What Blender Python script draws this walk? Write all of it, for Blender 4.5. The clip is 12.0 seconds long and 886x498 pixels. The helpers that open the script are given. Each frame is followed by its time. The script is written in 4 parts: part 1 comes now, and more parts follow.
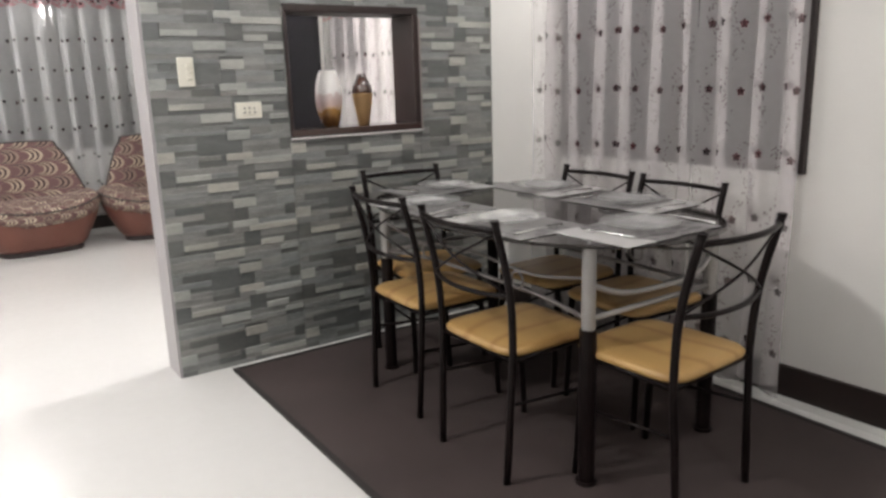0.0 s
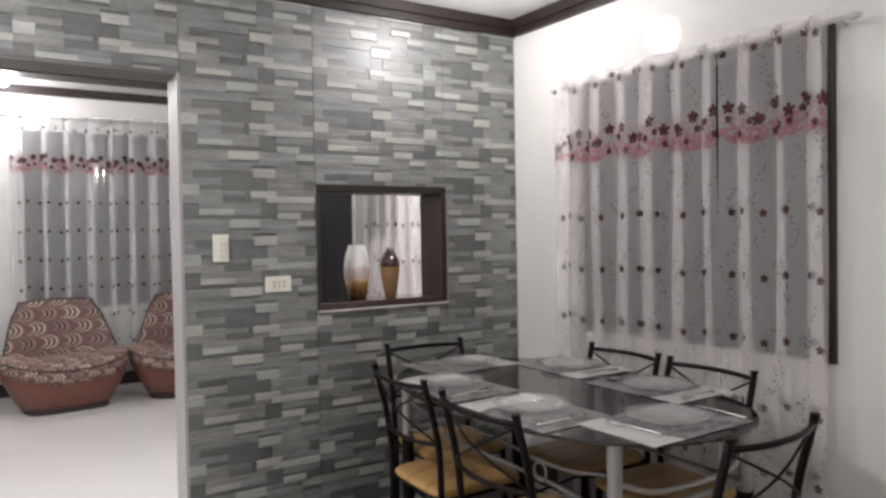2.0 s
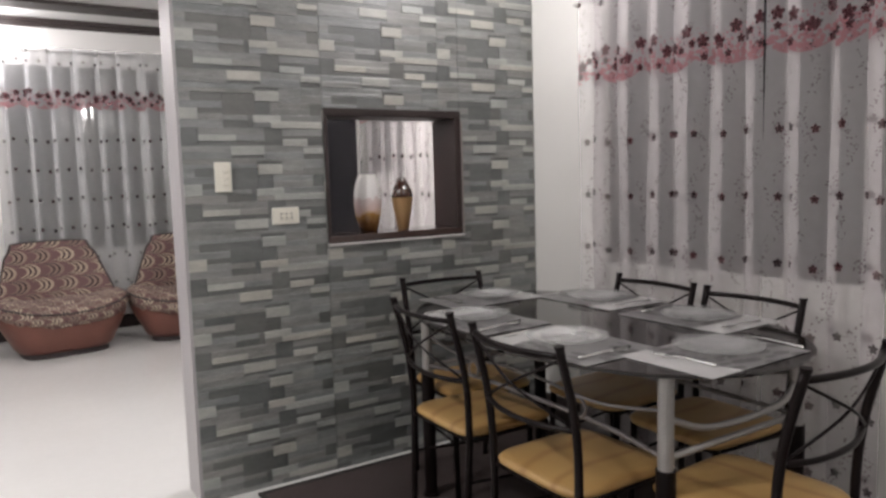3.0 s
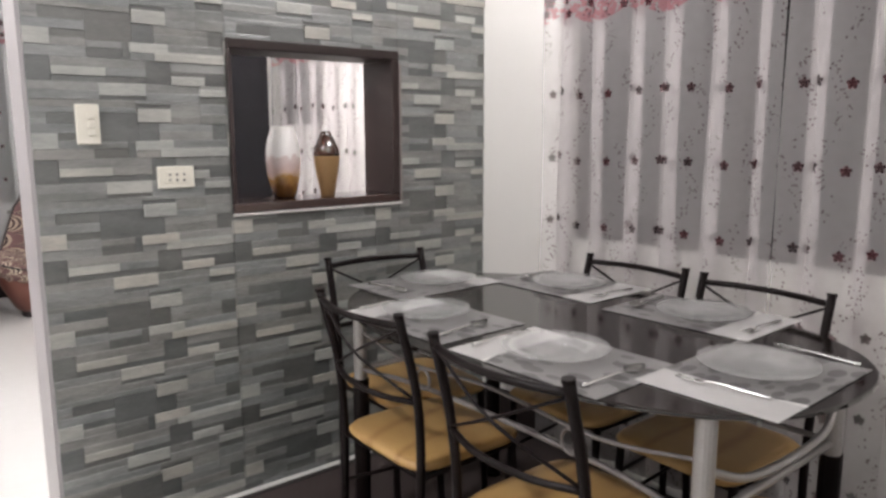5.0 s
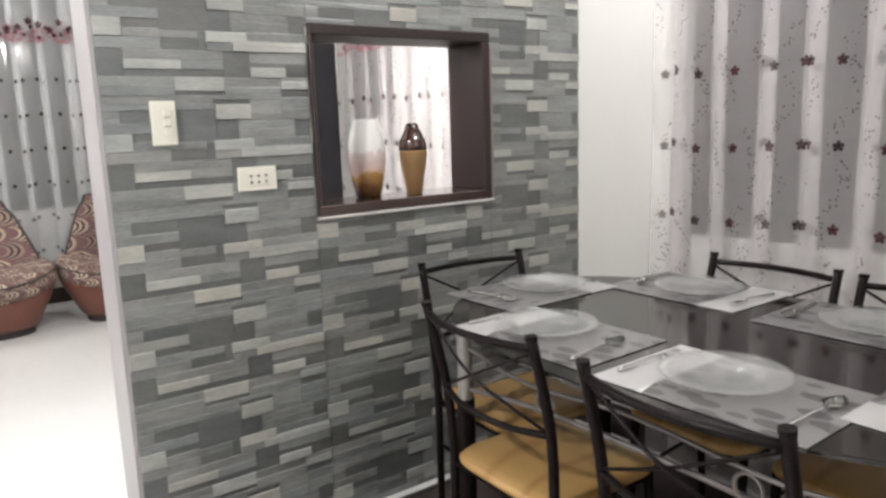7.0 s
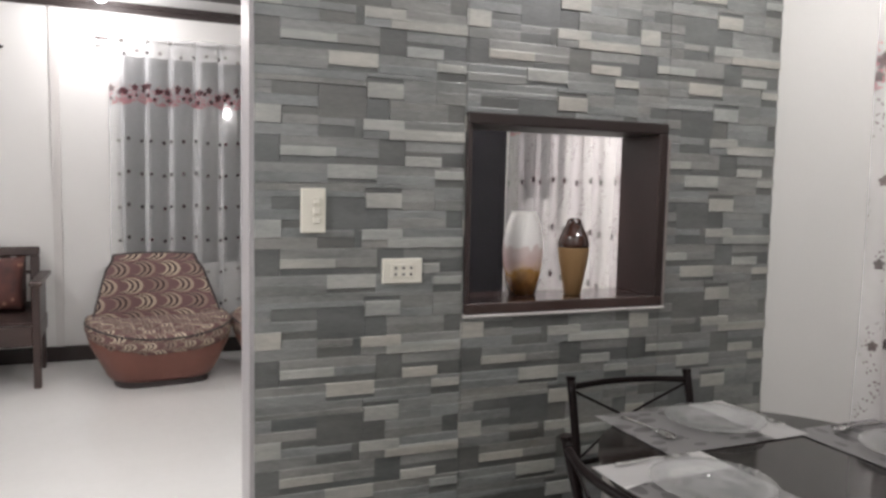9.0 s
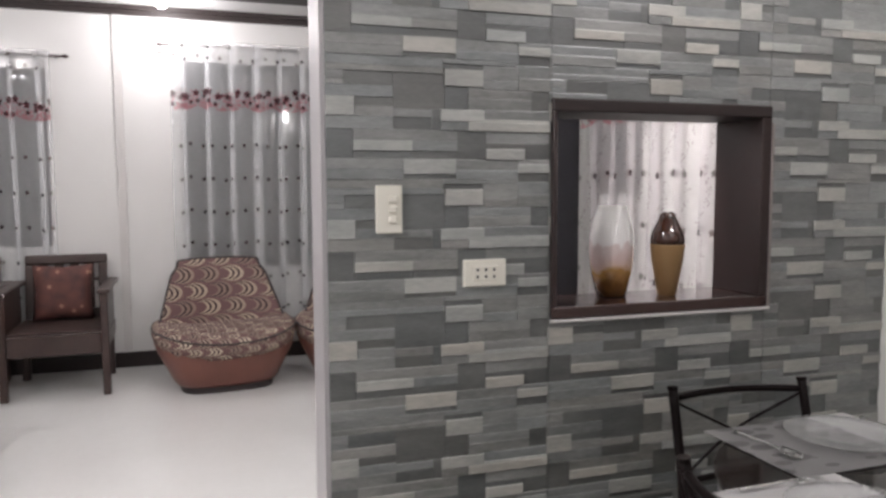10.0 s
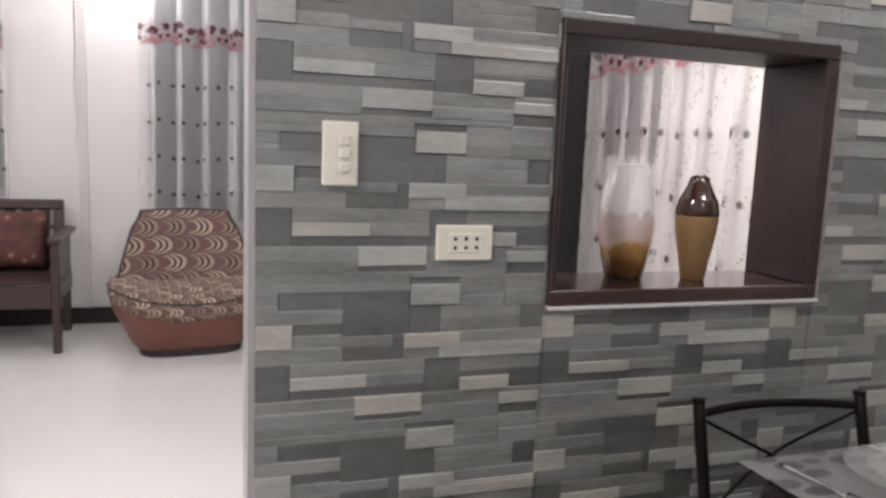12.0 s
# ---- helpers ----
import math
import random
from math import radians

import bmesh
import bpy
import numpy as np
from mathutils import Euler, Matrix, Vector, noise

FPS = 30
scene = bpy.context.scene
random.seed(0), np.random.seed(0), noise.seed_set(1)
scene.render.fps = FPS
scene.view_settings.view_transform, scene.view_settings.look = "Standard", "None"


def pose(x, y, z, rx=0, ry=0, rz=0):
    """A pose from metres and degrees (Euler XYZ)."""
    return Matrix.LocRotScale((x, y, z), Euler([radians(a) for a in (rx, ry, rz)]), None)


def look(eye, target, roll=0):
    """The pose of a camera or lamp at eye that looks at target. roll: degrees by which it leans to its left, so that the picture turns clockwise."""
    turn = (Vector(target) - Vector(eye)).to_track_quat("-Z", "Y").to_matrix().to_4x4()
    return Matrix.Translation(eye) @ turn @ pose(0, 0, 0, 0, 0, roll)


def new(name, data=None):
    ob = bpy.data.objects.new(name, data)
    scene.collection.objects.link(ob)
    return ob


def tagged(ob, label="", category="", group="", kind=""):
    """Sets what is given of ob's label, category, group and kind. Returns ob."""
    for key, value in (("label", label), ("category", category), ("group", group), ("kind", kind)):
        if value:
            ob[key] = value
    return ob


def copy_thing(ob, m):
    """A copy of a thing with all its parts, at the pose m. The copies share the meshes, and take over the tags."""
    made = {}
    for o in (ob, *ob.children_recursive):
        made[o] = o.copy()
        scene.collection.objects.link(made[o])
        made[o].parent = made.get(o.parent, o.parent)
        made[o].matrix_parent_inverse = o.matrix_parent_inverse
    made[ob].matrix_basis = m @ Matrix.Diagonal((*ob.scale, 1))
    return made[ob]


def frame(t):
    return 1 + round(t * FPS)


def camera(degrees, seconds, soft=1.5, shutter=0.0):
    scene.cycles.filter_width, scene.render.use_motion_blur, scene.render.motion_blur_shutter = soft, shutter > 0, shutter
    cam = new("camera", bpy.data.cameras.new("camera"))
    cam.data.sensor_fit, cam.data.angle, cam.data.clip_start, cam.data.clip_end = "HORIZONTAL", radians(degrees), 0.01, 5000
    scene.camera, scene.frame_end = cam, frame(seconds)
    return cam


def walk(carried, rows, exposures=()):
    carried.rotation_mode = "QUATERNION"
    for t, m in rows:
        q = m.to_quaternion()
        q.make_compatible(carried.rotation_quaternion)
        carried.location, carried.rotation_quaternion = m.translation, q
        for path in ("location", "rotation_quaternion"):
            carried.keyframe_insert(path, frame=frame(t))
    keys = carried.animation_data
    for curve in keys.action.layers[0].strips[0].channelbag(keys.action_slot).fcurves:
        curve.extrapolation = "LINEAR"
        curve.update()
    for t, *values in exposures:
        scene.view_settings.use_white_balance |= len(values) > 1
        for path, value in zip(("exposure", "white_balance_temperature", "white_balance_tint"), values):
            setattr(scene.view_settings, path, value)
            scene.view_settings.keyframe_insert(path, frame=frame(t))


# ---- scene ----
cam = camera(63.0, 12.0, soft=2.8)
PATH = [
    (0, (2.333, 3.444, 1.281), (3.422, 5.059, 0.828), -1.8),
    (0.5, (2.359, 3.432, 1.313), (3.45, 5.079, 1.006), -2.6),
    (1, (2.356, 3.428, 1.371), (3.456, 5.095, 1.271), -0.4),
    (1.5, (2.347, 3.425, 1.391), (3.457, 5.088, 1.37), -0.9),
    (2, (2.362, 3.438, 1.397), (3.42, 5.135, 1.355), -1.0),
    (2.5, (2.37, 3.496, 1.353), (3.341, 5.239, 1.216), -1.0),
    (3, (2.381, 3.67, 1.326), (3.444, 5.352, 1.127), -1.7),
    (5, (2.636, 4.235, 1.323), (3.886, 5.763, 1.004), -0.2),
    (5.5, (2.642, 4.375, 1.328), (3.984, 5.816, 0.984), -1.7),
    (6, (2.618, 4.441, 1.321), (3.95, 5.886, 0.947), -1.4),
    (6.5, (2.616, 4.476, 1.323), (3.863, 6.002, 0.98), -1.4),
    (7, (2.648, 4.558, 1.328), (3.796, 6.158, 0.983), -1.9),
    (9, (2.812, 4.701, 1.417), (3.556, 6.55, 1.25), 1.2),
    (9.5, (2.816, 4.746, 1.414), (3.418, 6.646, 1.24), 0.9),
    (10, (2.793, 4.877, 1.403), (3.397, 6.776, 1.235), -0.2),
    (10.5, (2.753, 4.99, 1.407), (3.349, 6.895, 1.272), -1.3),
    (11, (2.734, 5.06, 1.392), (3.314, 6.964, 1.189), -0.9),
    (11.5, (2.801, 5.15, 1.366), (3.362, 7.049, 1.089), -1.5),
    (12, (2.98, 5.28, 1.365), (3.595, 7.164, 1.093), 2.3),
]
EXPOSURES = [(0, 0.04, 6500, 10), (0.5, 0.06, 6480, 11), (1.0, -0.02, 6450, 11.5), (1.5, -0.22, 6450, 12.5), (2.0, -0.3, 6400, 12.5), (2.5, -0.42, 6400, 12.5), (3.0, -0.35, 6450, 13), (5.0, 0.12, 6450, 13), (5.5, 0.2, 6430, 13.5), (6.0, 0.31, 6430, 12.5), (6.5, 0.34, 6400, 9.5), (7.0, 0.31, 6380, 9), (9.0, -0.32, 6400, 11.5), (9.5, -0.4, 6350, 12), (10.5, -0.38, 6350, 15), (11.5, -0.32, 6400, 15), (12.0, -0.22, 6450, 15)]
walk(cam, [(t, look(eye, target, roll)) for t, eye, target, roll in PATH], EXPOSURES)


# ---------------------------------------------------------------- light
world = bpy.data.worlds.new("night")
scene.world = world
world.use_nodes = True
world.node_tree.nodes["Background"].inputs[0].default_value = (0.01, 0.013, 0.02, 1)
world.node_tree.nodes["Background"].inputs[1].default_value = 0.3

# Ceiling bulbs: x, y, ceiling height, drop below it, watts
DINING_H, LIVING_H = 2.565, 2.80
DOWNLIGHTS = [
    # In each line only the first bulb is known; the rest are added fill.
    (4.27, 6.11, DINING_H, 0.02, 19), (1.5, 5.75, DINING_H, 0.02, 114), (3.55, 3.2, DINING_H, 0.02, 32), (0.8, 3.2, DINING_H, 0.02, 12),
    (2.48, 10.62, LIVING_H, 0.02, 28), (0.9, 8.6, LIVING_H, 0.06, 58), (-0.4, 10.5, LIVING_H, 0.02, 28),
]


# ---------------------------------------------------------------- materials
def nodes_of(name):
    m = bpy.data.materials.new(name)
    m.use_nodes = True
    nt = m.node_tree
    return m, nt, nt.nodes["Principled BSDF"]


def math_node(nt, op, a, b=None, c=None, clamp=False):
    n = nt.nodes.new("ShaderNodeMath")
    n.operation, n.use_clamp = op, clamp
    for i, v in enumerate((a, b, c)):
        if v is None:
            continue
        if isinstance(v, (int, float)):
            n.inputs[i].default_value = v
        else:
            nt.links.new(v, n.inputs[i])
    return n.outputs[0]


def mix_rgb(nt, fac, a, b, blend="MIX"):
    n = nt.nodes.new("ShaderNodeMix")
    n.data_type, n.blend_type = "RGBA", blend
    for i, v in ((0, fac), (6, a), (7, b)):
        if isinstance(v, (int, float)):
            n.inputs[i].default_value = v
        elif isinstance(v, tuple):
            n.inputs[i].default_value = (*v, 1)
        else:
            nt.links.new(v, n.inputs[i])
    return n.outputs[2]


def noise_of(nt, scale, detail=3.0, coord="Object", rough=0.55):
    tc = nt.nodes.new("ShaderNodeTexCoord")
    n = nt.nodes.new("ShaderNodeTexNoise")
    n.inputs["Scale"].default_value, n.inputs["Detail"].default_value, n.inputs["Roughness"].default_value = scale, detail, rough
    nt.links.new(tc.outputs[coord], n.inputs["Vector"])
    return n.outputs["Fac"]


def bump(nt, bsdf, height, strength=0.2, distance=0.002):
    b = nt.nodes.new("ShaderNodeBump")
    b.inputs["Strength"].default_value, b.inputs["Distance"].default_value = strength, distance
    nt.links.new(height, b.inputs["Height"])
    nt.links.new(b.outputs[0], bsdf.inputs["Normal"])


def surface(name, dark, light, rough=0.5, metal=0.0, coarse=3.0, fine=60.0, relief=0.15, coat=0.0, rough_var=0.1, coord="Object"):
    """A surface of two close tones mottled at two scales, with fine relief."""
    m, nt, p = nodes_of(name)
    a, b = noise_of(nt, coarse, 4, coord), noise_of(nt, fine, 3, coord)
    f = math_node(nt, "MULTIPLY_ADD", a, 0.7, math_node(nt, "MULTIPLY", b, 0.3))
    f = math_node(nt, "MULTIPLY_ADD", f, 2.2, -0.6, clamp=True)
    nt.links.new(mix_rgb(nt, f, dark, light), p.inputs["Base Color"])
    nt.links.new(math_node(nt, "MULTIPLY_ADD", a, rough_var, rough - rough_var / 2), p.inputs["Roughness"])
    p.inputs["Metallic"].default_value = metal
    p.inputs["Coat Weight"].default_value = coat
    p.inputs["Coat Roughness"].default_value = 0.12
    if relief:
        bump(nt, p, b, relief)
    return m


M_WALL = surface("white wall paint", (0.72, 0.71, 0.69), (0.78, 0.77, 0.75), 0.14, rough_var=0.05, relief=0.03, coarse=1.2, fine=120)
M_CREAM = surface("cream wall paint", (0.77, 0.757, 0.722), (0.82, 0.807, 0.772), 0.09, rough_var=0.03, relief=0.02, coarse=1.2, fine=120)
M_CEIL = surface("white ceiling paint", (0.76, 0.76, 0.75), (0.81, 0.81, 0.80), 0.55, relief=0.05, coarse=1.0, fine=90)
M_BROWN = surface("dark brown varnished wood", (0.015, 0.009, 0.008), (0.027, 0.016, 0.014), 0.5, coarse=5, fine=80)
M_REVEAL = surface("dark brown painted board", (0.020, 0.011, 0.010), (0.032, 0.0175, 0.0155), 0.38, coarse=4, fine=70)
M_SILL = surface("glossy brown varnished sill", (0.040, 0.021, 0.018), (0.060, 0.033, 0.029), 0.16, coarse=4, fine=70, coat=0.6)
M_BEAD = surface("grey brown bead", (0.20, 0.17, 0.16), (0.30, 0.27, 0.255), 0.45, relief=0.05)
M_BLACK_METAL = surface("black enamelled steel", (0.006, 0.004, 0.004), (0.011, 0.007, 0.007), 0.33, coarse=9, fine=150, relief=0.05)
M_RAIL = surface("dull silver steel", (0.17, 0.155, 0.15), (0.25, 0.23, 0.225), 0.42, metal=0.5, coarse=9, fine=150, relief=0.05)
M_SILVER = surface("silver painted steel", (0.29, 0.275, 0.265), (0.38, 0.365, 0.35), 0.40, metal=0.5, coarse=9, fine=150, relief=0.05)
M_CHROME = surface("polished steel", (0.72, 0.72, 0.71), (0.80, 0.80, 0.79), 0.17, metal=1.0, coarse=20, fine=200, relief=0.02, rough_var=0.05)
M_BLACK_METAL.node_tree.nodes["Principled BSDF"].inputs["Specular IOR Level"].default_value = 0.12
M_PLASTIC = surface("ivory plastic", (0.75, 0.725, 0.63), (0.79, 0.765, 0.67), 0.30, coarse=12, fine=200, relief=0.02)
M_DARK = surface("dark socket hole", (0.015, 0.014, 0.012), (0.02, 0.018, 0.016), 0.6, relief=0)
M_WOOD = surface("dark stained hardwood", (0.024, 0.012, 0.010), (0.052, 0.027, 0.021), 0.42, coarse=6, fine=50, coat=0.3)
M_LEATHER = surface("reddish brown leatherette", (0.125, 0.046, 0.033), (0.18, 0.068, 0.048), 0.42, coarse=5, fine=180, relief=0.25)
M_PIPING = surface("black piping", (0.02, 0.014, 0.014), (0.035, 0.025, 0.024), 0.6, relief=0.1)
M_STRIP = surface("grey white bead", (0.55, 0.53, 0.51), (0.66, 0.64, 0.62), 0.4, relief=0.05)
M_LINTEL = surface("grey brown lintel board", (0.13, 0.115, 0.115), (0.19, 0.17, 0.17), 0.45, relief=0.06)
# grey that puts the doorway side's shade into colour
M_JAMB_SHADE = surface("grey shade on jamb", (0.36, 0.345, 0.35), (0.44, 0.42, 0.425), 0.4, relief=0.06)


def floor_material():
    m, nt, p = nodes_of("white polished floor tile")
    a, b = noise_of(nt, 1.3, 4), noise_of(nt, 22, 3)
    f = math_node(nt, "MULTIPLY_ADD", a, 0.75, math_node(nt, "MULTIPLY", b, 0.25))
    nt.links.new(mix_rgb(nt, f, (0.66, 0.655, 0.63), (0.80, 0.795, 0.775)), p.inputs["Base Color"])
    nt.links.new(math_node(nt, "MULTIPLY_ADD", b, 0.12, 0.14), p.inputs["Roughness"])
    return m


M_FLOOR = floor_material()
M_RUG = surface("dark brown woven carpet", (0.036, 0.025, 0.0235), (0.064, 0.046, 0.043), 0.85, coarse=2.2, fine=320, relief=0.6)
M_RUG_EDGE = surface("carpet binding", (0.018, 0.015, 0.014), (0.03, 0.025, 0.023), 0.8, fine=300, relief=0.4)


def plate_glass():
    """Thin pressed glass: mostly clear, slightly milky, glossy."""
    m, nt, p = nodes_of("clear pressed glass")
    tr, df, gl = nt.nodes.new("ShaderNodeBsdfTransparent"), nt.nodes.new("ShaderNodeBsdfDiffuse"), nt.nodes.new("ShaderNodeBsdfGlossy")
    df.inputs["Color"].default_value = (0.90, 0.91, 0.90, 1)
    tr.inputs["Color"].default_value = (0.99, 0.99, 0.99, 1)
    gl.inputs["Roughness"].default_value = 0.045
    a, b, fr = nt.nodes.new("ShaderNodeMixShader"), nt.nodes.new("ShaderNodeMixShader"), nt.nodes.new("ShaderNodeLayerWeight")
    nt.links.new(math_node(nt, "MULTIPLY_ADD", noise_of(nt, 40, 3), 0.11, 0.085), a.inputs[0])
    gloss = math_node(nt, "MULTIPLY_ADD", math_node(nt, "POWER", fr.outputs["Facing"], 3.5), 0.55, 0.06)
    nt.links.new(tr.outputs[0], a.inputs[1]), nt.links.new(df.outputs[0], a.inputs[2])
    nt.links.new(gloss, b.inputs[0])
    nt.links.new(a.outputs[0], b.inputs[1]), nt.links.new(gl.outputs[0], b.inputs[2])
    nt.links.new(b.outputs[0], nt.nodes["Material Output"].inputs["Surface"])
    return m


M_GLASS = plate_glass()
M_PANE = surface("night dark window glass", (0.006, 0.007, 0.009), (0.010, 0.011, 0.013), 0.05, relief=0, rough_var=0.02)
M_TABLETOP = surface("smoked brown table glass", (0.012, 0.009, 0.008), (0.018, 0.013, 0.011), 0.09, relief=0, rough_var=0.03)
M_TABLETOP.node_tree.nodes["Principled BSDF"].inputs["IOR"].default_value = 1.62


def lamp_material():
    m, nt, p = nodes_of("lit lamp diffuser")
    p.inputs["Emission Color"].default_value = (1.0, 0.96, 0.9, 1)
    p.inputs["Emission Strength"].default_value = 40
    return m


M_LAMP = lamp_material()


def seat_material():
    m, nt, p = nodes_of("golden tan leatherette")
    a, b = noise_of(nt, 7, 4), noise_of(nt, 160, 2)
    tc = nt.nodes.new("ShaderNodeTexCoord")
    w = nt.nodes.new("ShaderNodeTexWave")
    w.inputs["Scale"].default_value, w.inputs["Distortion"].default_value, w.inputs["Detail"].default_value = 2.2, 6.0, 2.0
    nt.links.new(tc.outputs["Object"], w.inputs["Vector"])
    c = mix_rgb(nt, a, (0.38, 0.222, 0.076), (0.53, 0.34, 0.130))
    # shade in the seat's folds, painted as darker brown lines
    crease_shade = math_node(nt, "MULTIPLY", math_node(nt, "POWER", w.outputs["Fac"], 8.0), 0.55)
    nt.links.new(mix_rgb(nt, crease_shade, c, (0.27, 0.13, 0.035)), p.inputs["Base Color"])
    p.inputs["Roughness"].default_value = 0.42
    bump(nt, p, math_node(nt, "MULTIPLY_ADD", b, 0.3, w.outputs["Fac"]), 0.15, 0.003)
    return m


M_SEAT = seat_material()


def stone_material(name, dark, light, island):
    m, nt, p = nodes_of(name)
    if island:
        r = nt.nodes.new("ShaderNodeNewGeometry").outputs["Random Per Island"]
    else:
        r = nt.nodes.new("ShaderNodeObjectInfo").outputs["Random"]
    geo = nt.nodes.new("ShaderNodeNewGeometry")
    mp = nt.nodes.new("ShaderNodeMapping")
    mp.inputs["Scale"].default_value = (1, 1, 4)
    nt.links.new(geo.outputs["Position"], mp.inputs["Vector"])
    out = []
    for s in (7, 45):
        n = nt.nodes.new("ShaderNodeTexNoise")
        n.inputs["Scale"].default_value, n.inputs["Detail"].default_value = s, 4
        nt.links.new(mp.outputs[0], n.inputs["Vector"])
        out.append(n.outputs["Fac"])
    f = math_node(nt, "MULTIPLY_ADD", r, 0.45, math_node(nt, "MULTIPLY_ADD", out[0], 1.6, -0.6))
    f = math_node(nt, "ADD", f, math_node(nt, "MULTIPLY_ADD", out[1], 1.2, -0.6), clamp=True)
    c = mix_rgb(nt, f, dark, light)
    hue = math_node(nt, "FRACT", math_node(nt, "MULTIPLY", r, 7.31))
    tint = mix_rgb(nt, hue, (0.92, 1.0, 1.05), (1.09, 1.0, 0.91))
    c = mix_rgb(nt, 0.45, c, mix_rgb(nt, 1.0, c, tint, "MULTIPLY"))
    nt.links.new(c, p.inputs["Base Color"])
    nt.links.new(math_node(nt, "MULTIPLY_ADD", out[1], 0.22, 0.35), p.inputs["Roughness"])
    p.inputs["Specular IOR Level"].default_value = 0.8
    p.inputs["Coat Weight"].default_value, p.inputs["Coat Roughness"].default_value = 1.0, 0.40
    bump(nt, p, math_node(nt, "MULTIPLY_ADD", out[1], 0.6, out[0]), 0.35, 0.003)
    return m


STONE_TONES = {"D": ((0.058, 0.063, 0.060), (0.130, 0.135, 0.130)), "M": ((0.128, 0.136, 0.131), (0.268, 0.276, 0.264)), "L": ((0.28, 0.284, 0.264), (0.45, 0.449, 0.412))}
M_STONE = {(k, i): stone_material("stone cladding " + k + (" far" if i else ""), *v, i) for k, v in STONE_TONES.items() for i in (False, True)}


CLOTH_OPACITY = 0.30


def curtain_material(name, star, vine, dark_tone, light_tone):
    """Sheer white voile, printed with rows of small dark red flowers, vines and a scalloped floral band. UV: metres along the cloth, metres above the floor."""
    m, nt, p = nodes_of(name)
    uv = nt.nodes.new("ShaderNodeTexCoord").outputs["UV"]
    sep = nt.nodes.new("ShaderNodeSeparateXYZ")
    nt.links.new(uv, sep.inputs[0])
    u, v = sep.outputs[0], sep.outputs[1]

    def flowers(pu, pv, ou, ov, radius, jitter=0.0):
        cu = math_node(nt, "DIVIDE", math_node(nt, "ADD", u, ou), pu)
        cv = math_node(nt, "DIVIDE", math_node(nt, "ADD", v, ov), pv)
        if jitter:
            row = math_node(nt, "FLOOR", cu)
            cv = math_node(nt, "ADD", cv, math_node(nt, "MULTIPLY", math_node(nt, "SINE", math_node(nt, "MULTIPLY", row, 2.4)), jitter))
        du = math_node(nt, "MULTIPLY", math_node(nt, "SUBTRACT", math_node(nt, "FRACT", cu), 0.5), pu)
        dv = math_node(nt, "MULTIPLY", math_node(nt, "SUBTRACT", math_node(nt, "FRACT", cv), 0.5), pv)
        r = math_node(nt, "SQRT", math_node(nt, "ADD", math_node(nt, "MULTIPLY", du, du), math_node(nt, "MULTIPLY", dv, dv)))
        ang = math_node(nt, "MULTIPLY", math_node(nt, "ARCTAN2", du, dv), 2.5)
        petal = math_node(nt, "POWER", math_node(nt, "ABSOLUTE", math_node(nt, "COSINE", ang)), 0.55)
        lim = math_node(nt, "MULTIPLY", math_node(nt, "MULTIPLY_ADD", petal, 0.62, 0.38), radius)
        return math_node(nt, "LESS_THAN", r, lim)

    below = math_node(nt, "LESS_THAN", v, 1.6)
    stars = math_node(nt, "MULTIPLY", flowers(0.098, 0.243, 0.03, 0.114, star, 0.04), below)
    top = math_node(nt, "MULTIPLY", flowers(0.10, 0.3, 0.05, 0.155, star, 0.06), math_node(nt, "GREATER_THAN", v, 1.95))
    # vines of tiny leaves
    cmb = nt.nodes.new("ShaderNodeCombineXYZ")
    nt.links.new(u, cmb.inputs[0]), nt.links.new(v, cmb.inputs[1])
    vor = nt.nodes.new("ShaderNodeTexVoronoi")
    vor.inputs["Scale"].default_value = 78
    nt.links.new(cmb.outputs[0], vor.inputs["Vector"])
    dots = math_node(nt, "LESS_THAN", vor.outputs["Distance"], 0.285)
    wav = math_node(nt, "MULTIPLY_ADD", math_node(nt, "SINE", math_node(nt, "MULTIPLY", v, 24.0)), 0.026, math_node(nt, "MULTIPLY", v, 0.11))
    off = math_node(nt, "ABSOLUTE", math_node(nt, "SUBTRACT", math_node(nt, "FRACT", math_node(nt, "DIVIDE", math_node(nt, "ADD", u, wav), 0.125)), 0.5))
    vines = math_node(nt, "MULTIPLY", math_node(nt, "MULTIPLY", dots, math_node(nt, "LESS_THAN", off, 0.15)), vine)
    # band of large flowers with a scalloped lower edge
    scal = math_node(nt, "MULTIPLY", math_node(nt, "ABSOLUTE", math_node(nt, "SINE", math_node(nt, "MULTIPLY", u, 15.0))), 0.035)
    lo = math_node(nt, "GREATER_THAN", v, math_node(nt, "SUBTRACT", 1.755, scal))
    vb = nt.nodes.new("ShaderNodeTexVoronoi")
    vb.inputs["Scale"].default_value = 58
    nt.links.new(cmb.outputs[0], vb.inputs["Vector"])
    thresh = math_node(nt, "MULTIPLY_ADD", math_node(nt, "SUBTRACT", 1.93, v), 3.4, 0.02)
    lace = math_node(nt, "MULTIPLY", math_node(nt, "LESS_THAN", vb.outputs["Distance"], thresh), math_node(nt, "MULTIPLY", lo, math_node(nt, "LESS_THAN", v, 1.88)))
    big = math_node(nt, "MULTIPLY", flowers(0.074, 0.4, 0.02, 0.362, 0.027, 0.075), math_node(nt, "MULTIPLY", math_node(nt, "GREATER_THAN", v, 1.76), math_node(nt, "LESS_THAN", v, 1.97)))
    big2 = math_node(nt, "MULTIPLY", flowers(0.052, 0.4, 0.05, 0.405, 0.017, 0.09), math_node(nt, "MULTIPLY", math_node(nt, "GREATER_THAN", v, 1.70), math_node(nt, "LESS_THAN", v, 1.9)))
    dark = math_node(nt, "MAXIMUM", math_node(nt, "MAXIMUM", stars, top), math_node(nt, "MAXIMUM", big, big2))
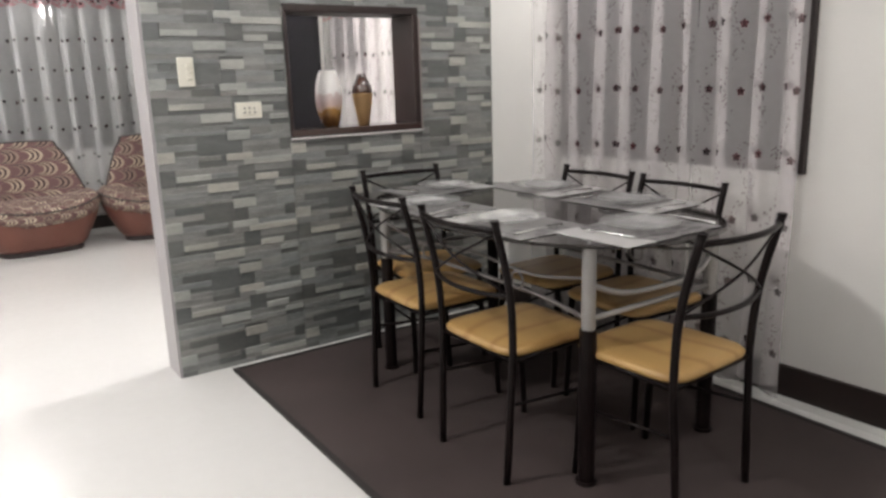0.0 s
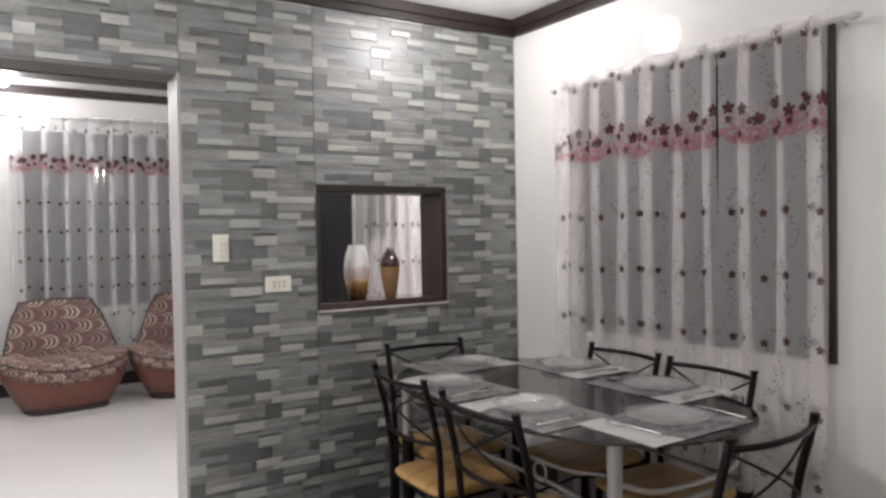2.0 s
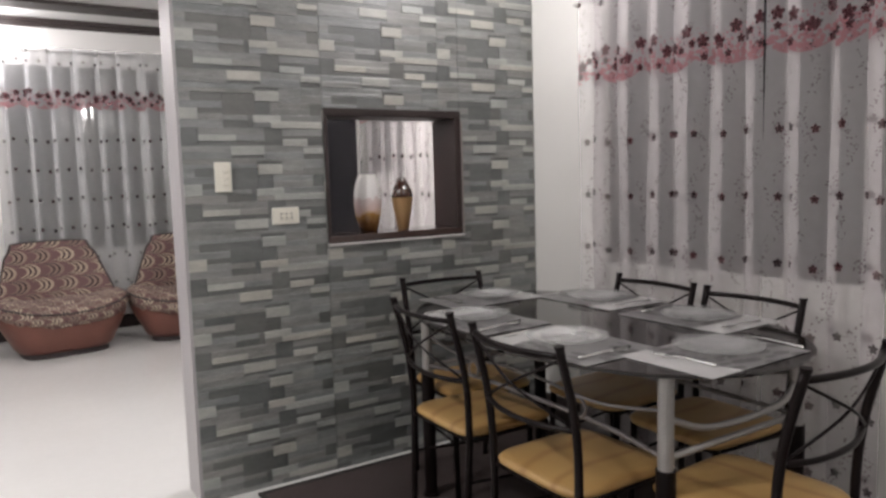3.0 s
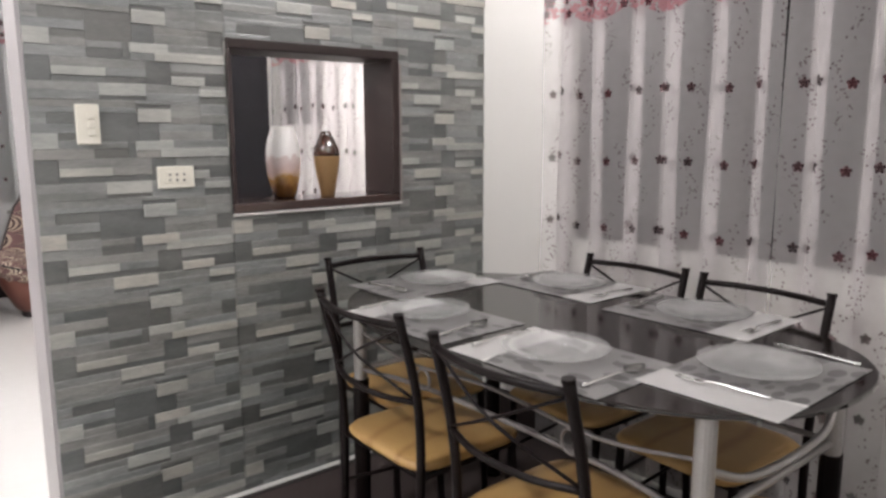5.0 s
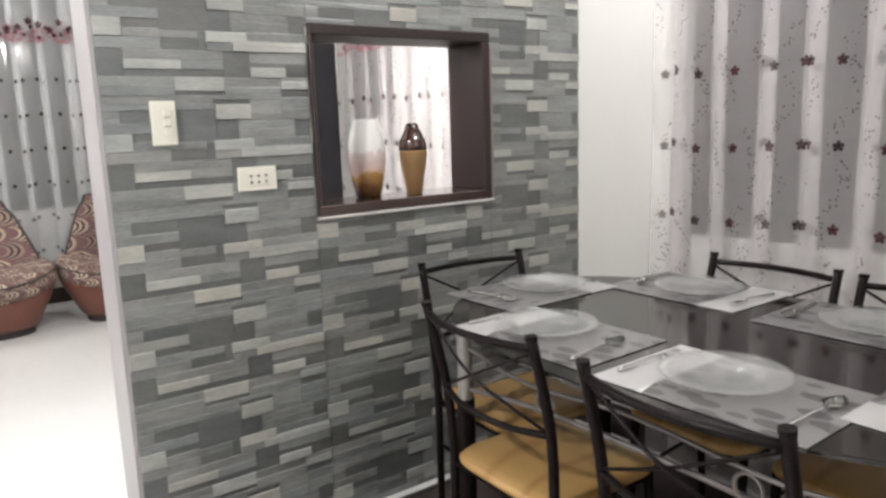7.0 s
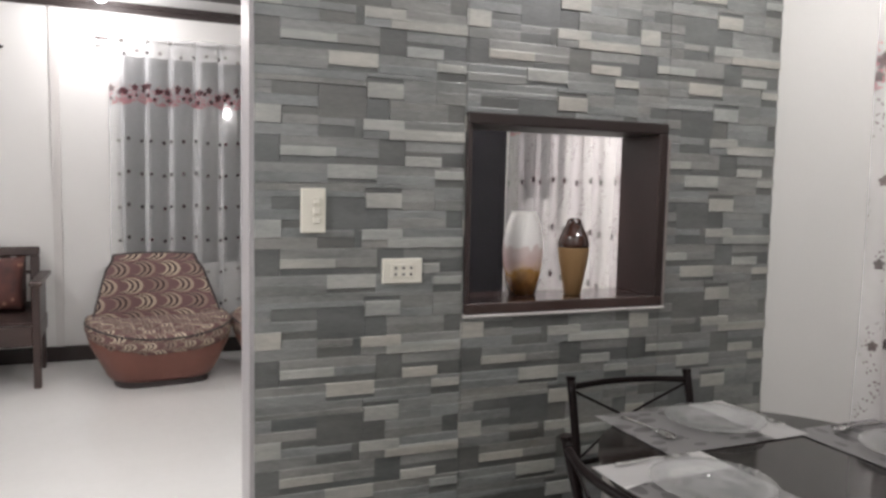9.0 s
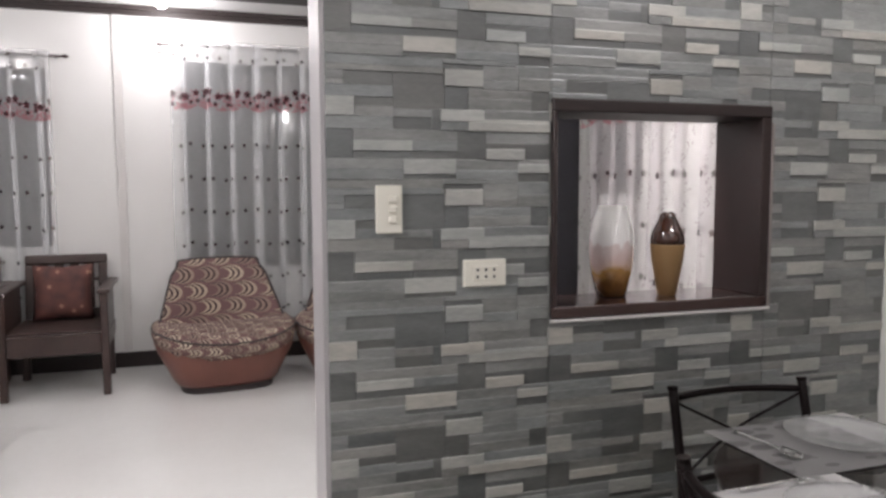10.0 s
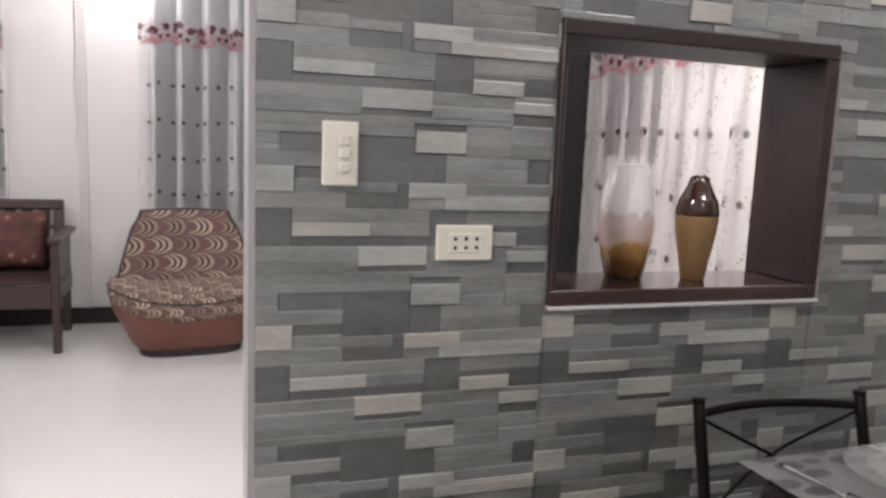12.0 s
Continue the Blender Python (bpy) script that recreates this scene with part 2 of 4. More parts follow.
    light = math_node(nt, "MAXIMUM", math_node(nt, "MULTIPLY", vines, 0.9), math_node(nt, "MULTIPLY", lace, 0.95))
    weave = nt.nodes.new("ShaderNodeTexNoise")
    weave.inputs["Scale"].default_value, weave.inputs["Detail"].default_value = 30, 3
    nt.links.new(cmb.outputs[0], weave.inputs["Vector"])
    base = mix_rgb(nt, weave.outputs["Fac"], dark_tone, light_tone)
    col = mix_rgb(nt, math_node(nt, "MULTIPLY", lace, 0.85), base, (0.27, 0.07, 0.085))
    col = mix_rgb(nt, math_node(nt, "MULTIPLY", vines, 0.9), col, (0.085, 0.050, 0.056))
    faded = nt.nodes.new("ShaderNodeTexNoise")
    faded.inputs["Scale"].default_value, faded.inputs["Detail"].default_value = 9, 1
    nt.links.new(cmb.outputs[0], faded.inputs["Vector"])
    thread = mix_rgb(nt, math_node(nt, "MULTIPLY_ADD", faded.outputs["Fac"], 5.0, -2.0, clamp=True), (0.115, 0.045, 0.050), (0.058, 0.043, 0.046))
    col = mix_rgb(nt, dark, col, thread)
    col = mix_rgb(nt, math_node(nt, "MAXIMUM", big, big2), col, (0.105, 0.035, 0.042))
    dif, tra, trn = nt.nodes.new("ShaderNodeBsdfDiffuse"), nt.nodes.new("ShaderNodeBsdfTranslucent"), nt.nodes.new("ShaderNodeBsdfTransparent")
    nt.links.new(col, dif.inputs["Color"]), nt.links.new(col, tra.inputs["Color"])
    cloth, outm = nt.nodes.new("ShaderNodeMixShader"), nt.nodes.new("ShaderNodeMixShader")
    cloth.inputs[0].default_value = 0.14
    nt.links.new(dif.outputs[0], cloth.inputs[1]), nt.links.new(tra.outputs[0], cloth.inputs[2])
    # added opacity along the folds stands in for bright strips of overlapping cloth
    at = nt.nodes.new("ShaderNodeAttribute")
    at.attribute_name = "strip_gain"
    dense = math_node(nt, "MULTIPLY_ADD", at.outputs["Fac"], 0.60, CLOTH_OPACITY)
    opac = math_node(nt, "MULTIPLY_ADD", math_node(nt, "MAXIMUM", light, dark), 0.5, dense, clamp=True)
    nt.links.new(opac, outm.inputs[0])
    nt.links.new(trn.outputs[0], outm.inputs[1]), nt.links.new(cloth.outputs[0], outm.inputs[2])
    nt.links.new(outm.outputs[0], nt.nodes["Material Output"].inputs["Surface"])
    return m


M_CURTAIN = curtain_material("sheer floral voile", 0.0172, 1.0, (0.80, 0.752, 0.756), (0.89, 0.852, 0.854))
M_CURTAIN_DOTTED = curtain_material("sheer dotted voile", 0.0150, 0.25, (0.77, 0.775, 0.785), (0.86, 0.865, 0.875))


def sofa_fabric(name, pu, pv, ground, cream, shade):
    """Woven crescents in rows: cream and near-black arcs on a mauve brown ground. UV in metres."""
    m, nt, p = nodes_of(name)
    sep = nt.nodes.new("ShaderNodeSeparateXYZ")
    nt.links.new(nt.nodes.new("ShaderNodeTexCoord").outputs["UV"], sep.inputs[0])
    u, v = sep.outputs[0], sep.outputs[1]
    row = math_node(nt, "DIVIDE", v, pv)
    level = math_node(nt, "FLOOR", row)
    cu = math_node(nt, "ADD", math_node(nt, "DIVIDE", u, pu), math_node(nt, "MULTIPLY", level, 0.5))
    cell = math_node(nt, "FLOOR", cu)
    du = math_node(nt, "SUBTRACT", math_node(nt, "FRACT", cu), 0.5)
    fv = math_node(nt, "SUBTRACT", math_node(nt, "FRACT", row), 0.5)
    # every second column of crescents is paler
    pale = math_node(nt, "MULTIPLY_ADD", math_node(nt, "SINE", math_node(nt, "MULTIPLY_ADD", cell, 2.1, math_node(nt, "MULTIPLY", level, 1.3))), 0.35, 0.65)

    def disc(shift, radius):
        x = math_node(nt, "ADD", du, shift)
        rr = math_node(nt, "SQRT", math_node(nt, "ADD", math_node(nt, "MULTIPLY", x, x), math_node(nt, "MULTIPLY", fv, fv)))
        return math_node(nt, "LESS_THAN", rr, radius)

    light = mix_rgb(nt, pale, ground, cream)
    c = mix_rgb(nt, disc(0.0, 0.50), ground, light)
    c = mix_rgb(nt, disc(0.10, 0.46), c, shade)
    c = mix_rgb(nt, disc(0.17, 0.43), c, light)
    c = mix_rgb(nt, disc(0.26, 0.40), c, shade)
    c = mix_rgb(nt, disc(0.32, 0.36), c, light)
    c = mix_rgb(nt, disc(0.40, 0.33), c, ground)
    n = noise_of(nt, 45, 3)
    nt.links.new(mix_rgb(nt, math_node(nt, "MULTIPLY", n, 0.35), c, ground), p.inputs["Base Color"])
    p.inputs["Roughness"].default_value = 0.8
    bump(nt, p, noise_of(nt, 300, 2), 0.4)
    return m


M_SOFA = sofa_fabric("brown crescent patterned fabric", 0.175, 0.125, (0.145, 0.078, 0.075), (0.50, 0.41, 0.31), (0.020, 0.009, 0.011))
M_SOFA_SEAT = sofa_fabric("pale crescent patterned fabric", 0.125, 0.060, (0.135, 0.072, 0.066), (0.60, 0.51, 0.39), (0.035, 0.016, 0.017))


def vase_material(name, stops, rough, height, mottle=0.16):
    """Glaze bands up a vase of that height."""
    m, nt, p = nodes_of(name)
    sep = nt.nodes.new("ShaderNodeSeparateXYZ")
    nt.links.new(nt.nodes.new("ShaderNodeTexCoord").outputs["Object"], sep.inputs[0])
    n = noise_of(nt, 14, 4)
    f = math_node(nt, "ADD", math_node(nt, "DIVIDE", sep.outputs[2], height), math_node(nt, "MULTIPLY_ADD", n, mottle, -mottle / 2))
    ramp = nt.nodes.new("ShaderNodeValToRGB")
    els = ramp.color_ramp.elements
    while len(els) < len(stops):
        els.new(0.5)
    for e, (pos, c) in zip(els, stops):
        e.position, e.color = pos, (*c, 1)
    nt.links.new(f, ramp.inputs[0])
    nt.links.new(ramp.outputs[0], p.inputs["Base Color"])
    p.inputs["Roughness"].default_value = rough
    p.inputs["Coat Weight"].default_value = 0.6 if rough < 0.3 else 0.0
    return m


M_VASE_A = vase_material("white to amber glaze", [(0.0, (0.06, 0.025, 0.007)), (0.12, (0.15, 0.065, 0.016)), (0.27, (0.36, 0.19, 0.05)), (0.33, (0.58, 0.42, 0.33)), (0.42, (0.58, 0.44, 0.41)), (0.56, (0.63, 0.53, 0.51)), (0.60, (0.80, 0.78, 0.76)), (1.0, (0.85, 0.83, 0.80))], 0.15, 0.285, 0.42)
M_VASE_B = vase_material("matt tan glaze", [(0.0, (0.20, 0.115, 0.045)), (1.0, (0.30, 0.18, 0.075))], 0.45, 0.26)
M_VASE_TOP = surface("dark brown gloss glaze", (0.035, 0.012, 0.008), (0.065, 0.024, 0.014), 0.10, coat=0.6, relief=0)


def mat_print():
    m, nt, p = nodes_of("grey leaf printed placemat")
    tc = nt.nodes.new("ShaderNodeTexCoord").outputs["Object"]
    mp = nt.nodes.new("ShaderNodeMapping")
    mp.inputs["Scale"].default_value = (1, 1.9, 1)
    mp.inputs["Rotation"].default_value = (0, 0, 0.7)
    nt.links.new(tc, mp.inputs["Vector"])
    v = nt.nodes.new("ShaderNodeTexVoronoi")
    v.inputs["Scale"].default_value = 13
    nt.links.new(mp.outputs[0], v.inputs["Vector"])
    leaf = math_node(nt, "LESS_THAN", v.outputs["Distance"], 0.42)
    sep = nt.nodes.new("ShaderNodeSeparateXYZ")
    nt.links.new(tc, sep.inputs[0])
    side = math_node(nt, "GREATER_THAN", math_node(nt, "ADD", sep.outputs[0], math_node(nt, "MULTIPLY", sep.outputs[1], 0.25)), -0.135)
    tone = mix_rgb(nt, noise_of(nt, 30, 3), (0.07, 0.067, 0.067), (0.13, 0.125, 0.125))
    pale = mix_rgb(nt, noise_of(nt, 9, 3), (0.17, 0.166, 0.164), (0.27, 0.263, 0.258))
    c = mix_rgb(nt, math_node(nt, "MULTIPLY", leaf, side), mix_rgb(nt, side, (0.74, 0.73, 0.71), pale), tone)
    nt.links.new(c, p.inputs["Base Color"])
    p.inputs["Roughness"].default_value = 0.35
    return m


M_MAT = mat_print()
M_MAT_PLAIN = surface("white coated paper", (0.45, 0.445, 0.435), (0.56, 0.55, 0.54), 0.32, coarse=12, fine=150, relief=0.05)


def pillow_print():
    m, nt, p = nodes_of("rust floral pillow print")
    v = nt.nodes.new("ShaderNodeTexVoronoi")
    v.inputs["Scale"].default_value = 11
    nt.links.new(nt.nodes.new("ShaderNodeTexCoord").outputs["Object"], v.inputs["Vector"])
    f = math_node(nt, "MULTIPLY_ADD", v.outputs["Distance"], 1.1, math_node(nt, "MULTIPLY_ADD", noise_of(nt, 18, 4), 0.8, -0.5), clamp=True)
    c = mix_rgb(nt, f, (0.135, 0.045, 0.034), (0.045, 0.020, 0.018))
    c = mix_rgb(nt, math_node(nt, "LESS_THAN", v.outputs["Distance"], 0.16), c, (0.30, 0.16, 0.11))
    nt.links.new(c, p.inputs["Base Color"])
    p.inputs["Roughness"].default_value = 0.7
    return m


M_PILLOW = pillow_print()


# ---------------------------------------------------------------- mesh helpers
def part(name, bm, material, parent=None, label="", smooth=False):
    me = bpy.data.meshes.new(name)
    bm.normal_update()
    bm.to_mesh(me)
    bm.free()
    for mat in material if isinstance(material, list) else [material]:
        me.materials.append(mat)
    if smooth:
        for f in me.polygons:
            f.use_smooth = True
    ob = new(name, me)
    if parent is not None:
        ob.parent = parent
    if label:
        ob["label"] = label
    return ob


def share(name, me, parent, m=None):
    ob = new(name, me)
    ob.parent = parent
    if m is not None:
        ob.matrix_basis = m
    return ob


def thing(name, m, label, category, group="", kind=""):
    ob = new(name)
    ob.empty_display_size = 0.1
    ob.matrix_basis = m
    return tagged(ob, label, category, group, kind)


def box(lo, hi, bevel=0.0, bm=None, segs=1):
    """A box from corner to corner, with rounded edges, added to bm."""
    own = bmesh.new()
    bmesh.ops.create_cube(own, size=1.0)
    lo, hi = Vector(lo), Vector(hi)
    for v in own.verts:
        v.co = Vector([(lo[i] + hi[i]) / 2 + v.co[i] * (hi[i] - lo[i]) for i in range(3)])
    if bevel:
        bmesh.ops.bevel(own, geom=own.edges[:], offset=bevel, segments=segs, affect="EDGES", profile=0.5)
    if bm is None:
        return own
    me = bpy.data.meshes.new("tmp")
    own.to_mesh(me)
    own.free()
    bm.from_mesh(me)
    bpy.data.meshes.remove(me)
    return bm


def tube(points, radius, segs=10, bm=None, cap=True, closed=False):
    """A round bar along points; radius is one number or one for each point."""
    bm = bm or bmesh.new()
    pts = [Vector(p) for p in points]
    n = len(pts)
    rad = radius if isinstance(radius, (list, tuple)) else [radius] * n
    rings, side = [], None
    for i, p in enumerate(pts):
        a = pts[(i - 1) % n] if closed or i else p
        b = pts[(i + 1) % n] if closed or i < n - 1 else p
        d = (b - a).normalized()
        if side is None:
            side = d.orthogonal().normalized()
        side = (side - d * side.dot(d)).normalized()
        up = d.cross(side)
        rings.append([bm.verts.new(p + rad[i] * (math.cos(6.28318 * k / segs) * side + math.sin(6.28318 * k / segs) * up)) for k in range(segs)])
    for i in range(n if closed else n - 1):
        r, q = rings[i], rings[(i + 1) % n]
        for k in range(segs):
            bm.faces.new((r[k], r[(k + 1) % segs], q[(k + 1) % segs], q[k]))
    if cap and not closed:
        bm.faces.new(rings[0][::-1])
        bm.faces.new(rings[-1])
    return bm


def curve(points, n=8):
    """A smooth line through points."""
    p = [Vector(q) for q in points]
    p = [2 * p[0] - p[1]] + p + [2 * p[-1] - p[-2]]
    out = []
    for i in range(1, len(p) - 2):
        for k in range(n):
            t = k / n
            out.append(0.5 * (2 * p[i] + (p[i + 1] - p[i - 1]) * t + (2 * p[i - 1] - 5 * p[i] + 4 * p[i + 1] - p[i + 2]) * t * t + (3 * p[i] - p[i - 1] - 3 * p[i + 1] + p[i + 2]) * t ** 3))
    return out + [p[-2]]


def revolve(profile, segs=32, ripple=0.0, waves=0):
    """A turned shape from (radius, height) pairs, ripple: how far the wide rim waves."""
    bm = bmesh.new()
    top_r = max(r for r, z in profile)
    rings = []
    for r, z in profile:
        ring = []
        for k in range(segs):
            a = 6.28318 * k / segs
            w = ripple * math.cos(waves * a) * max(0, (r / top_r - 0.6) / 0.4) if ripple else 0
            ring.append(bm.verts.new(((r + w) * math.cos(a), (r + w) * math.sin(a), z + w * 0.5)))
        rings.append(ring)
    for a, b in zip(rings, rings[1:]):
        for k in range(segs):
            bm.faces.new((a[k], a[(k + 1) % segs], b[(k + 1) % segs], b[k]))
    if profile[0][0] > 1e-4:
        bm.faces.new(rings[0][::-1])
    if profile[-1][0] > 1e-4:
        bm.faces.new(rings[-1])
    return bm


def loft(rings, cap=True):
    """Skin over closed rings of equally many points."""
    bm = bmesh.new()
    vs = [[bm.verts.new(p) for p in r] for r in rings]
    n = len(vs[0])
    for a, b in zip(vs, vs[1:]):
        for k in range(n):
            bm.faces.new((a[k], a[(k + 1) % n], b[(k + 1) % n], b[k]))
    if cap:
        bm.faces.new(vs[0][::-1])
        bm.faces.new(vs[-1])
    return bm


def super_ring(cx, cy, z, hx, hy, power=3.0, n=40):
    out = []
    for k in range(n):
        a = 6.28318 * k / n
        c, s = math.cos(a), math.sin(a)
        out.append((cx + hx * math.copysign(abs(c) ** (2 / power), c), cy + hy * math.copysign(abs(s) ** (2 / power), s), z))
    return out


# ---------------------------------------------------------------- structure
EAST = 4.86            # face of the window wall
STONE = 6.664          # face of the stone clad wall
BACK = 6.855           # its living room face
NORTH = 11.0           # far wall of the living room
JAMB, LINTEL = 3.061, 2.108
WX0, WX1, WZ0, WZ1 = 3.668, 4.386, 1.042, 1.642   # pass-through opening, outer edge of its frame
OPEN_W = 1.3
# the window wall stands 2 degrees out of square, hinged at its corner with the stone wall
EAST_TURN = pose(EAST, STONE, 0, 0, 0, 2.0) @ pose(-EAST, -STONE, 0)


def on_east(ob):
    ob.matrix_basis = EAST_TURN @ ob.matrix_basis
    return ob


def slab(name, boxes, material, label, category="wall"):
    bm = bmesh.new()
    for lo, hi in boxes:
        box(lo, hi, 0, bm)
    return tagged(part(name, bm, material), label, category, kind="structure")


def wall_with_hole(axis, at, thick, a0, a1, z1, holes):
    """Boxes of a wall along x ('x') or y ('y') with rectangular holes (a0, a1, z0, z1)."""
    out, cur = [], a0

    def b(p0, p1, q0, q1):
        if p1 - p0 > 1e-4 and q1 - q0 > 1e-4:
            out.append(((p0, at, q0), (p1, at + thick, q1)) if axis == "x" else ((at, p0, q0), (at + thick, p1, q1)))

    for h0, h1, g0, g1 in sorted(holes):
        b(cur, h0, 0, z1)
        b(h0, h1, 0, g0)
        b(h0, h1, g1, z1)
        cur = h1
    b(cur, a1, 0, z1)
    return out


WIN_DINING = (4.882, 6.12, 0.905, 2.12)
WIN_LIVING_E = (7.99, 8.40, 1.37, 2.10)
WIN_LIVING_A = (2.60, 3.92, 0.76, 2.40)
WIN_LIVING_B = (0.30, 1.63, 0.97, 2.30)

slab("floor", [((-1.2, 0.8, -0.1), (EAST + 0.35, NORTH + 0.2, 0.0))], M_FLOOR, "white glossy polished floor tiles", "floor")
slab("ceiling_dining", [((-1.2, 0.8, DINING_H), (EAST + 0.15, STONE + 0.006, DINING_H + 0.1))], M_CEIL, "white painted flat ceiling", "ceiling")
slab("ceiling_living", [((-1.2, BACK, LIVING_H), (EAST, NORTH, LIVING_H + 0.1))], M_CEIL, "white painted ceiling with dark battens", "ceiling")
on_east(slab("wall_east", wall_with_hole("y", EAST, 0.16, 0.8, NORTH, 3.2, [WIN_DINING, WIN_LIVING_E]), M_CREAM, "glossy cream painted plaster wall with a window"))
slab("wall_north", wall_with_hole("x", NORTH, 0.16, -1.2, EAST + 0.16, 3.2, [WIN_LIVING_A, WIN_LIVING_B]), M_WALL, "white painted living room wall with windows")
slab("wall_west", [((-1.36, 0.8, 0), (-1.2, NORTH + 0.16, 3.2))], M_WALL, "white painted plain wall")
slab("wall_south", [((-1.36, 0.64, 0), (EAST + 0.32, 0.8, 3.2))], M_WALL, "white painted plain wall")
partition = slab("wall_partition", wall_with_hole("x", STONE + 0.006, BACK - STONE - 0.006, -1.2, EAST, 3.2, [(OPEN_W, JAMB + 0.003, 0.0, LINTEL), (WX0 + 0.004, WX1 - 0.004, WZ0 + 0.004, WZ1 - 0.004)]), M_WALL, "partition wall clad in grey stone strips with a pass-through")

slab("trim_lintel", [((OPEN_W, STONE + 0.004, LINTEL - 0.012), (JAMB - 0.014, BACK, LINTEL))], M_LINTEL, "grey brown board lining the head of the doorway", "trim")
# thin sheet added over the white jamb, its grey stands in for shade
slab("trim_jamb_shade", [((JAMB - 0.012, STONE + 0.004, 0.0), (JAMB, BACK, LINTEL))], M_JAMB_SHADE, "grey sheet on the doorway side, standing in for shade", "trim")

# skirting, crown mouldings and ceiling battens
on_east(slab("baseboard_east", [((EAST - 0.018, 0.8, 0.03), (EAST, STONE - 0.004, 0.155))], M_BROWN, "dark brown wooden skirting board", "skirting"))
on_east(slab("trim_tile_edge", [((EAST - 0.022, 0.8, 0.0), (EAST, STONE - 0.004, 0.03))], M_FLOOR, "white floor tile upstand under the skirting board", "trim"))
on_east(slab("baseboard_living_east", [((EAST - 0.018, BACK, 0), (EAST, NORTH - 0.02, 0.135))], M_BROWN, "dark brown wooden skirting board", "skirting"))
slab("baseboard_north", [((-1.2, NORTH - 0.018, 0), (EAST - 0.02, NORTH, 0.12))], M_BROWN, "dark brown wooden skirting board", "skirting")
on_east(slab("trim_crown_east", [((EAST - 0.05, 0.8, DINING_H - 0.05), (EAST, STONE - 0.05, DINING_H)), ((EAST - 0.03, 0.8, DINING_H - 0.085), (EAST, STONE - 0.05, DINING_H - 0.05))], M_BROWN, "dark brown crown moulding under the ceiling", "moulding"))
slab("trim_crown_stone", [((-1.2, STONE - 0.05, DINING_H - 0.05), (EAST, STONE + 0.004, DINING_H)), ((-1.2, STONE - 0.03, DINING_H - 0.085), (EAST, STONE + 0.004, DINING_H - 0.05))], M_BROWN, "dark brown crown moulding above stone cladding", "moulding")
slab("trim_crown_north", [((-1.2, NORTH - 0.045, LIVING_H - 0.035), (EAST, NORTH, LIVING_H)), ((-1.2, NORTH - 0.028, LIVING_H - 0.075), (EAST, NORTH, LIVING_H - 0.035))], M_BROWN, "dark brown crown moulding in the living room", "moulding")
slab("trim_batten", [((-1.2, 10.24, LIVING_H - 0.03), (EAST, 10.50, LIVING_H))], M_BROWN, "dark brown batten across the living room ceiling", "batten")
slab("trim_pilaster", [((2.10, NORTH - 0.016, 0.12), (2.16, NORTH, LIVING_H - 0.075))], M_STRIP, "narrow pale grey vertical wall strip", "trim")


def window_in(name, plane, at, hole, outward, label):
    """A dark framed two-light night window set in a wall hole; plane 'x' lies across x, 'y' across y."""
    a0, a1, z0, z1 = hole
    root = thing(name, Matrix.Identity(4), label, "window", kind="structure")

    def put(nm, p0, p1, d0, d1, q0, q1, mat, bev=0.004):
        d0, d1 = sorted((at + outward * d0, at + outward * d1))
        lo, hi = ((p0, d0, q0), (p1, d1, q1)) if plane == "x" else ((d0, p0, q0), (d1, p1, q1))
        return part(nm, box(lo, hi, bev), mat, root)

    w = 0.045
    put("window_frame", a0, a0 + w, -0.02, 0.10, z0, z1, M_BROWN)
    put("window_frame", a1 - w, a1, -0.02, 0.10, z0, z1, M_BROWN)
    put("window_frame", a0 + w, a1 - w, 0.03, 0.10, z1 - w, z1, M_BROWN)
    put("window_sill", a0 + w, a1 - w, 0.03, 0.10, z0, z0 + w, M_BROWN)
    mid = (a0 + a1) / 2
    put("mullion", mid - 0.02, mid + 0.02, 0.04, 0.09, z0 + w, z1 - w, M_BROWN)
    put("pane", a0 + w, mid - 0.02, 0.062, 0.068, z0 + w, z1 - w, M_PANE, 0)
    put("pane", mid + 0.02, a1 - w, 0.062, 0.068, z0 + w, z1 - w, M_PANE, 0)
    return root


on_east(window_in("window_1", "y", EAST, WIN_DINING, 1, "dark framed glass window at night behind curtains"))
on_east(window_in("window_2", "y", EAST, WIN_LIVING_E, 1, "dark framed glass window at night behind curtains"))
window_in("window_3", "x", NORTH, WIN_LIVING_A, 1, "dark framed living room window at night")
window_in("window_4", "x", NORTH, WIN_LIVING_B, 1, "dark framed living room window at night")


# pass-through frame in the stone wall
def pass_through():
    root = thing("window_5", Matrix.Identity(4), "dark brown wooden pass-through frame in stone wall", "window frame", kind="structure")
    y0, y1, t = STONE - 0.016, BACK + 0.006, 0.034
    part("window_frame", box((WX0, y0, WZ1 - t), (WX1, y1, WZ1), 0.003), M_BROWN, root)
    part("window_frame", box((WX0, y0, WZ0 + t), (WX0 + 0.014, y1, WZ1 - t), 0.003), M_REVEAL, root)
    part("window_frame", box((WX1 - t, y0, WZ0 + t), (WX1, y1, WZ1 - t), 0.003), M_REVEAL, root)
    part("window_sill", box((WX0, y0, WZ0), (WX1, y1, WZ0 + t), 0.003), M_SILL, root, "glossy brown varnished sill board")
    part("bead", box((WX0, y0 - 0.001, WZ0 - 0.010), (WX1 + 0.012, STONE + 0.004, WZ0 - 0.001), 0.002), M_STRIP, root, "thin pale bead under the sill")
    part("bead", box((WX1 + 0.001, y0 + 0.002, WZ0), (WX1 + 0.013, STONE + 0.004, WZ1 - 0.05), 0.002), M_BEAD, root, "thin grey bead beside the frame")


pass_through()


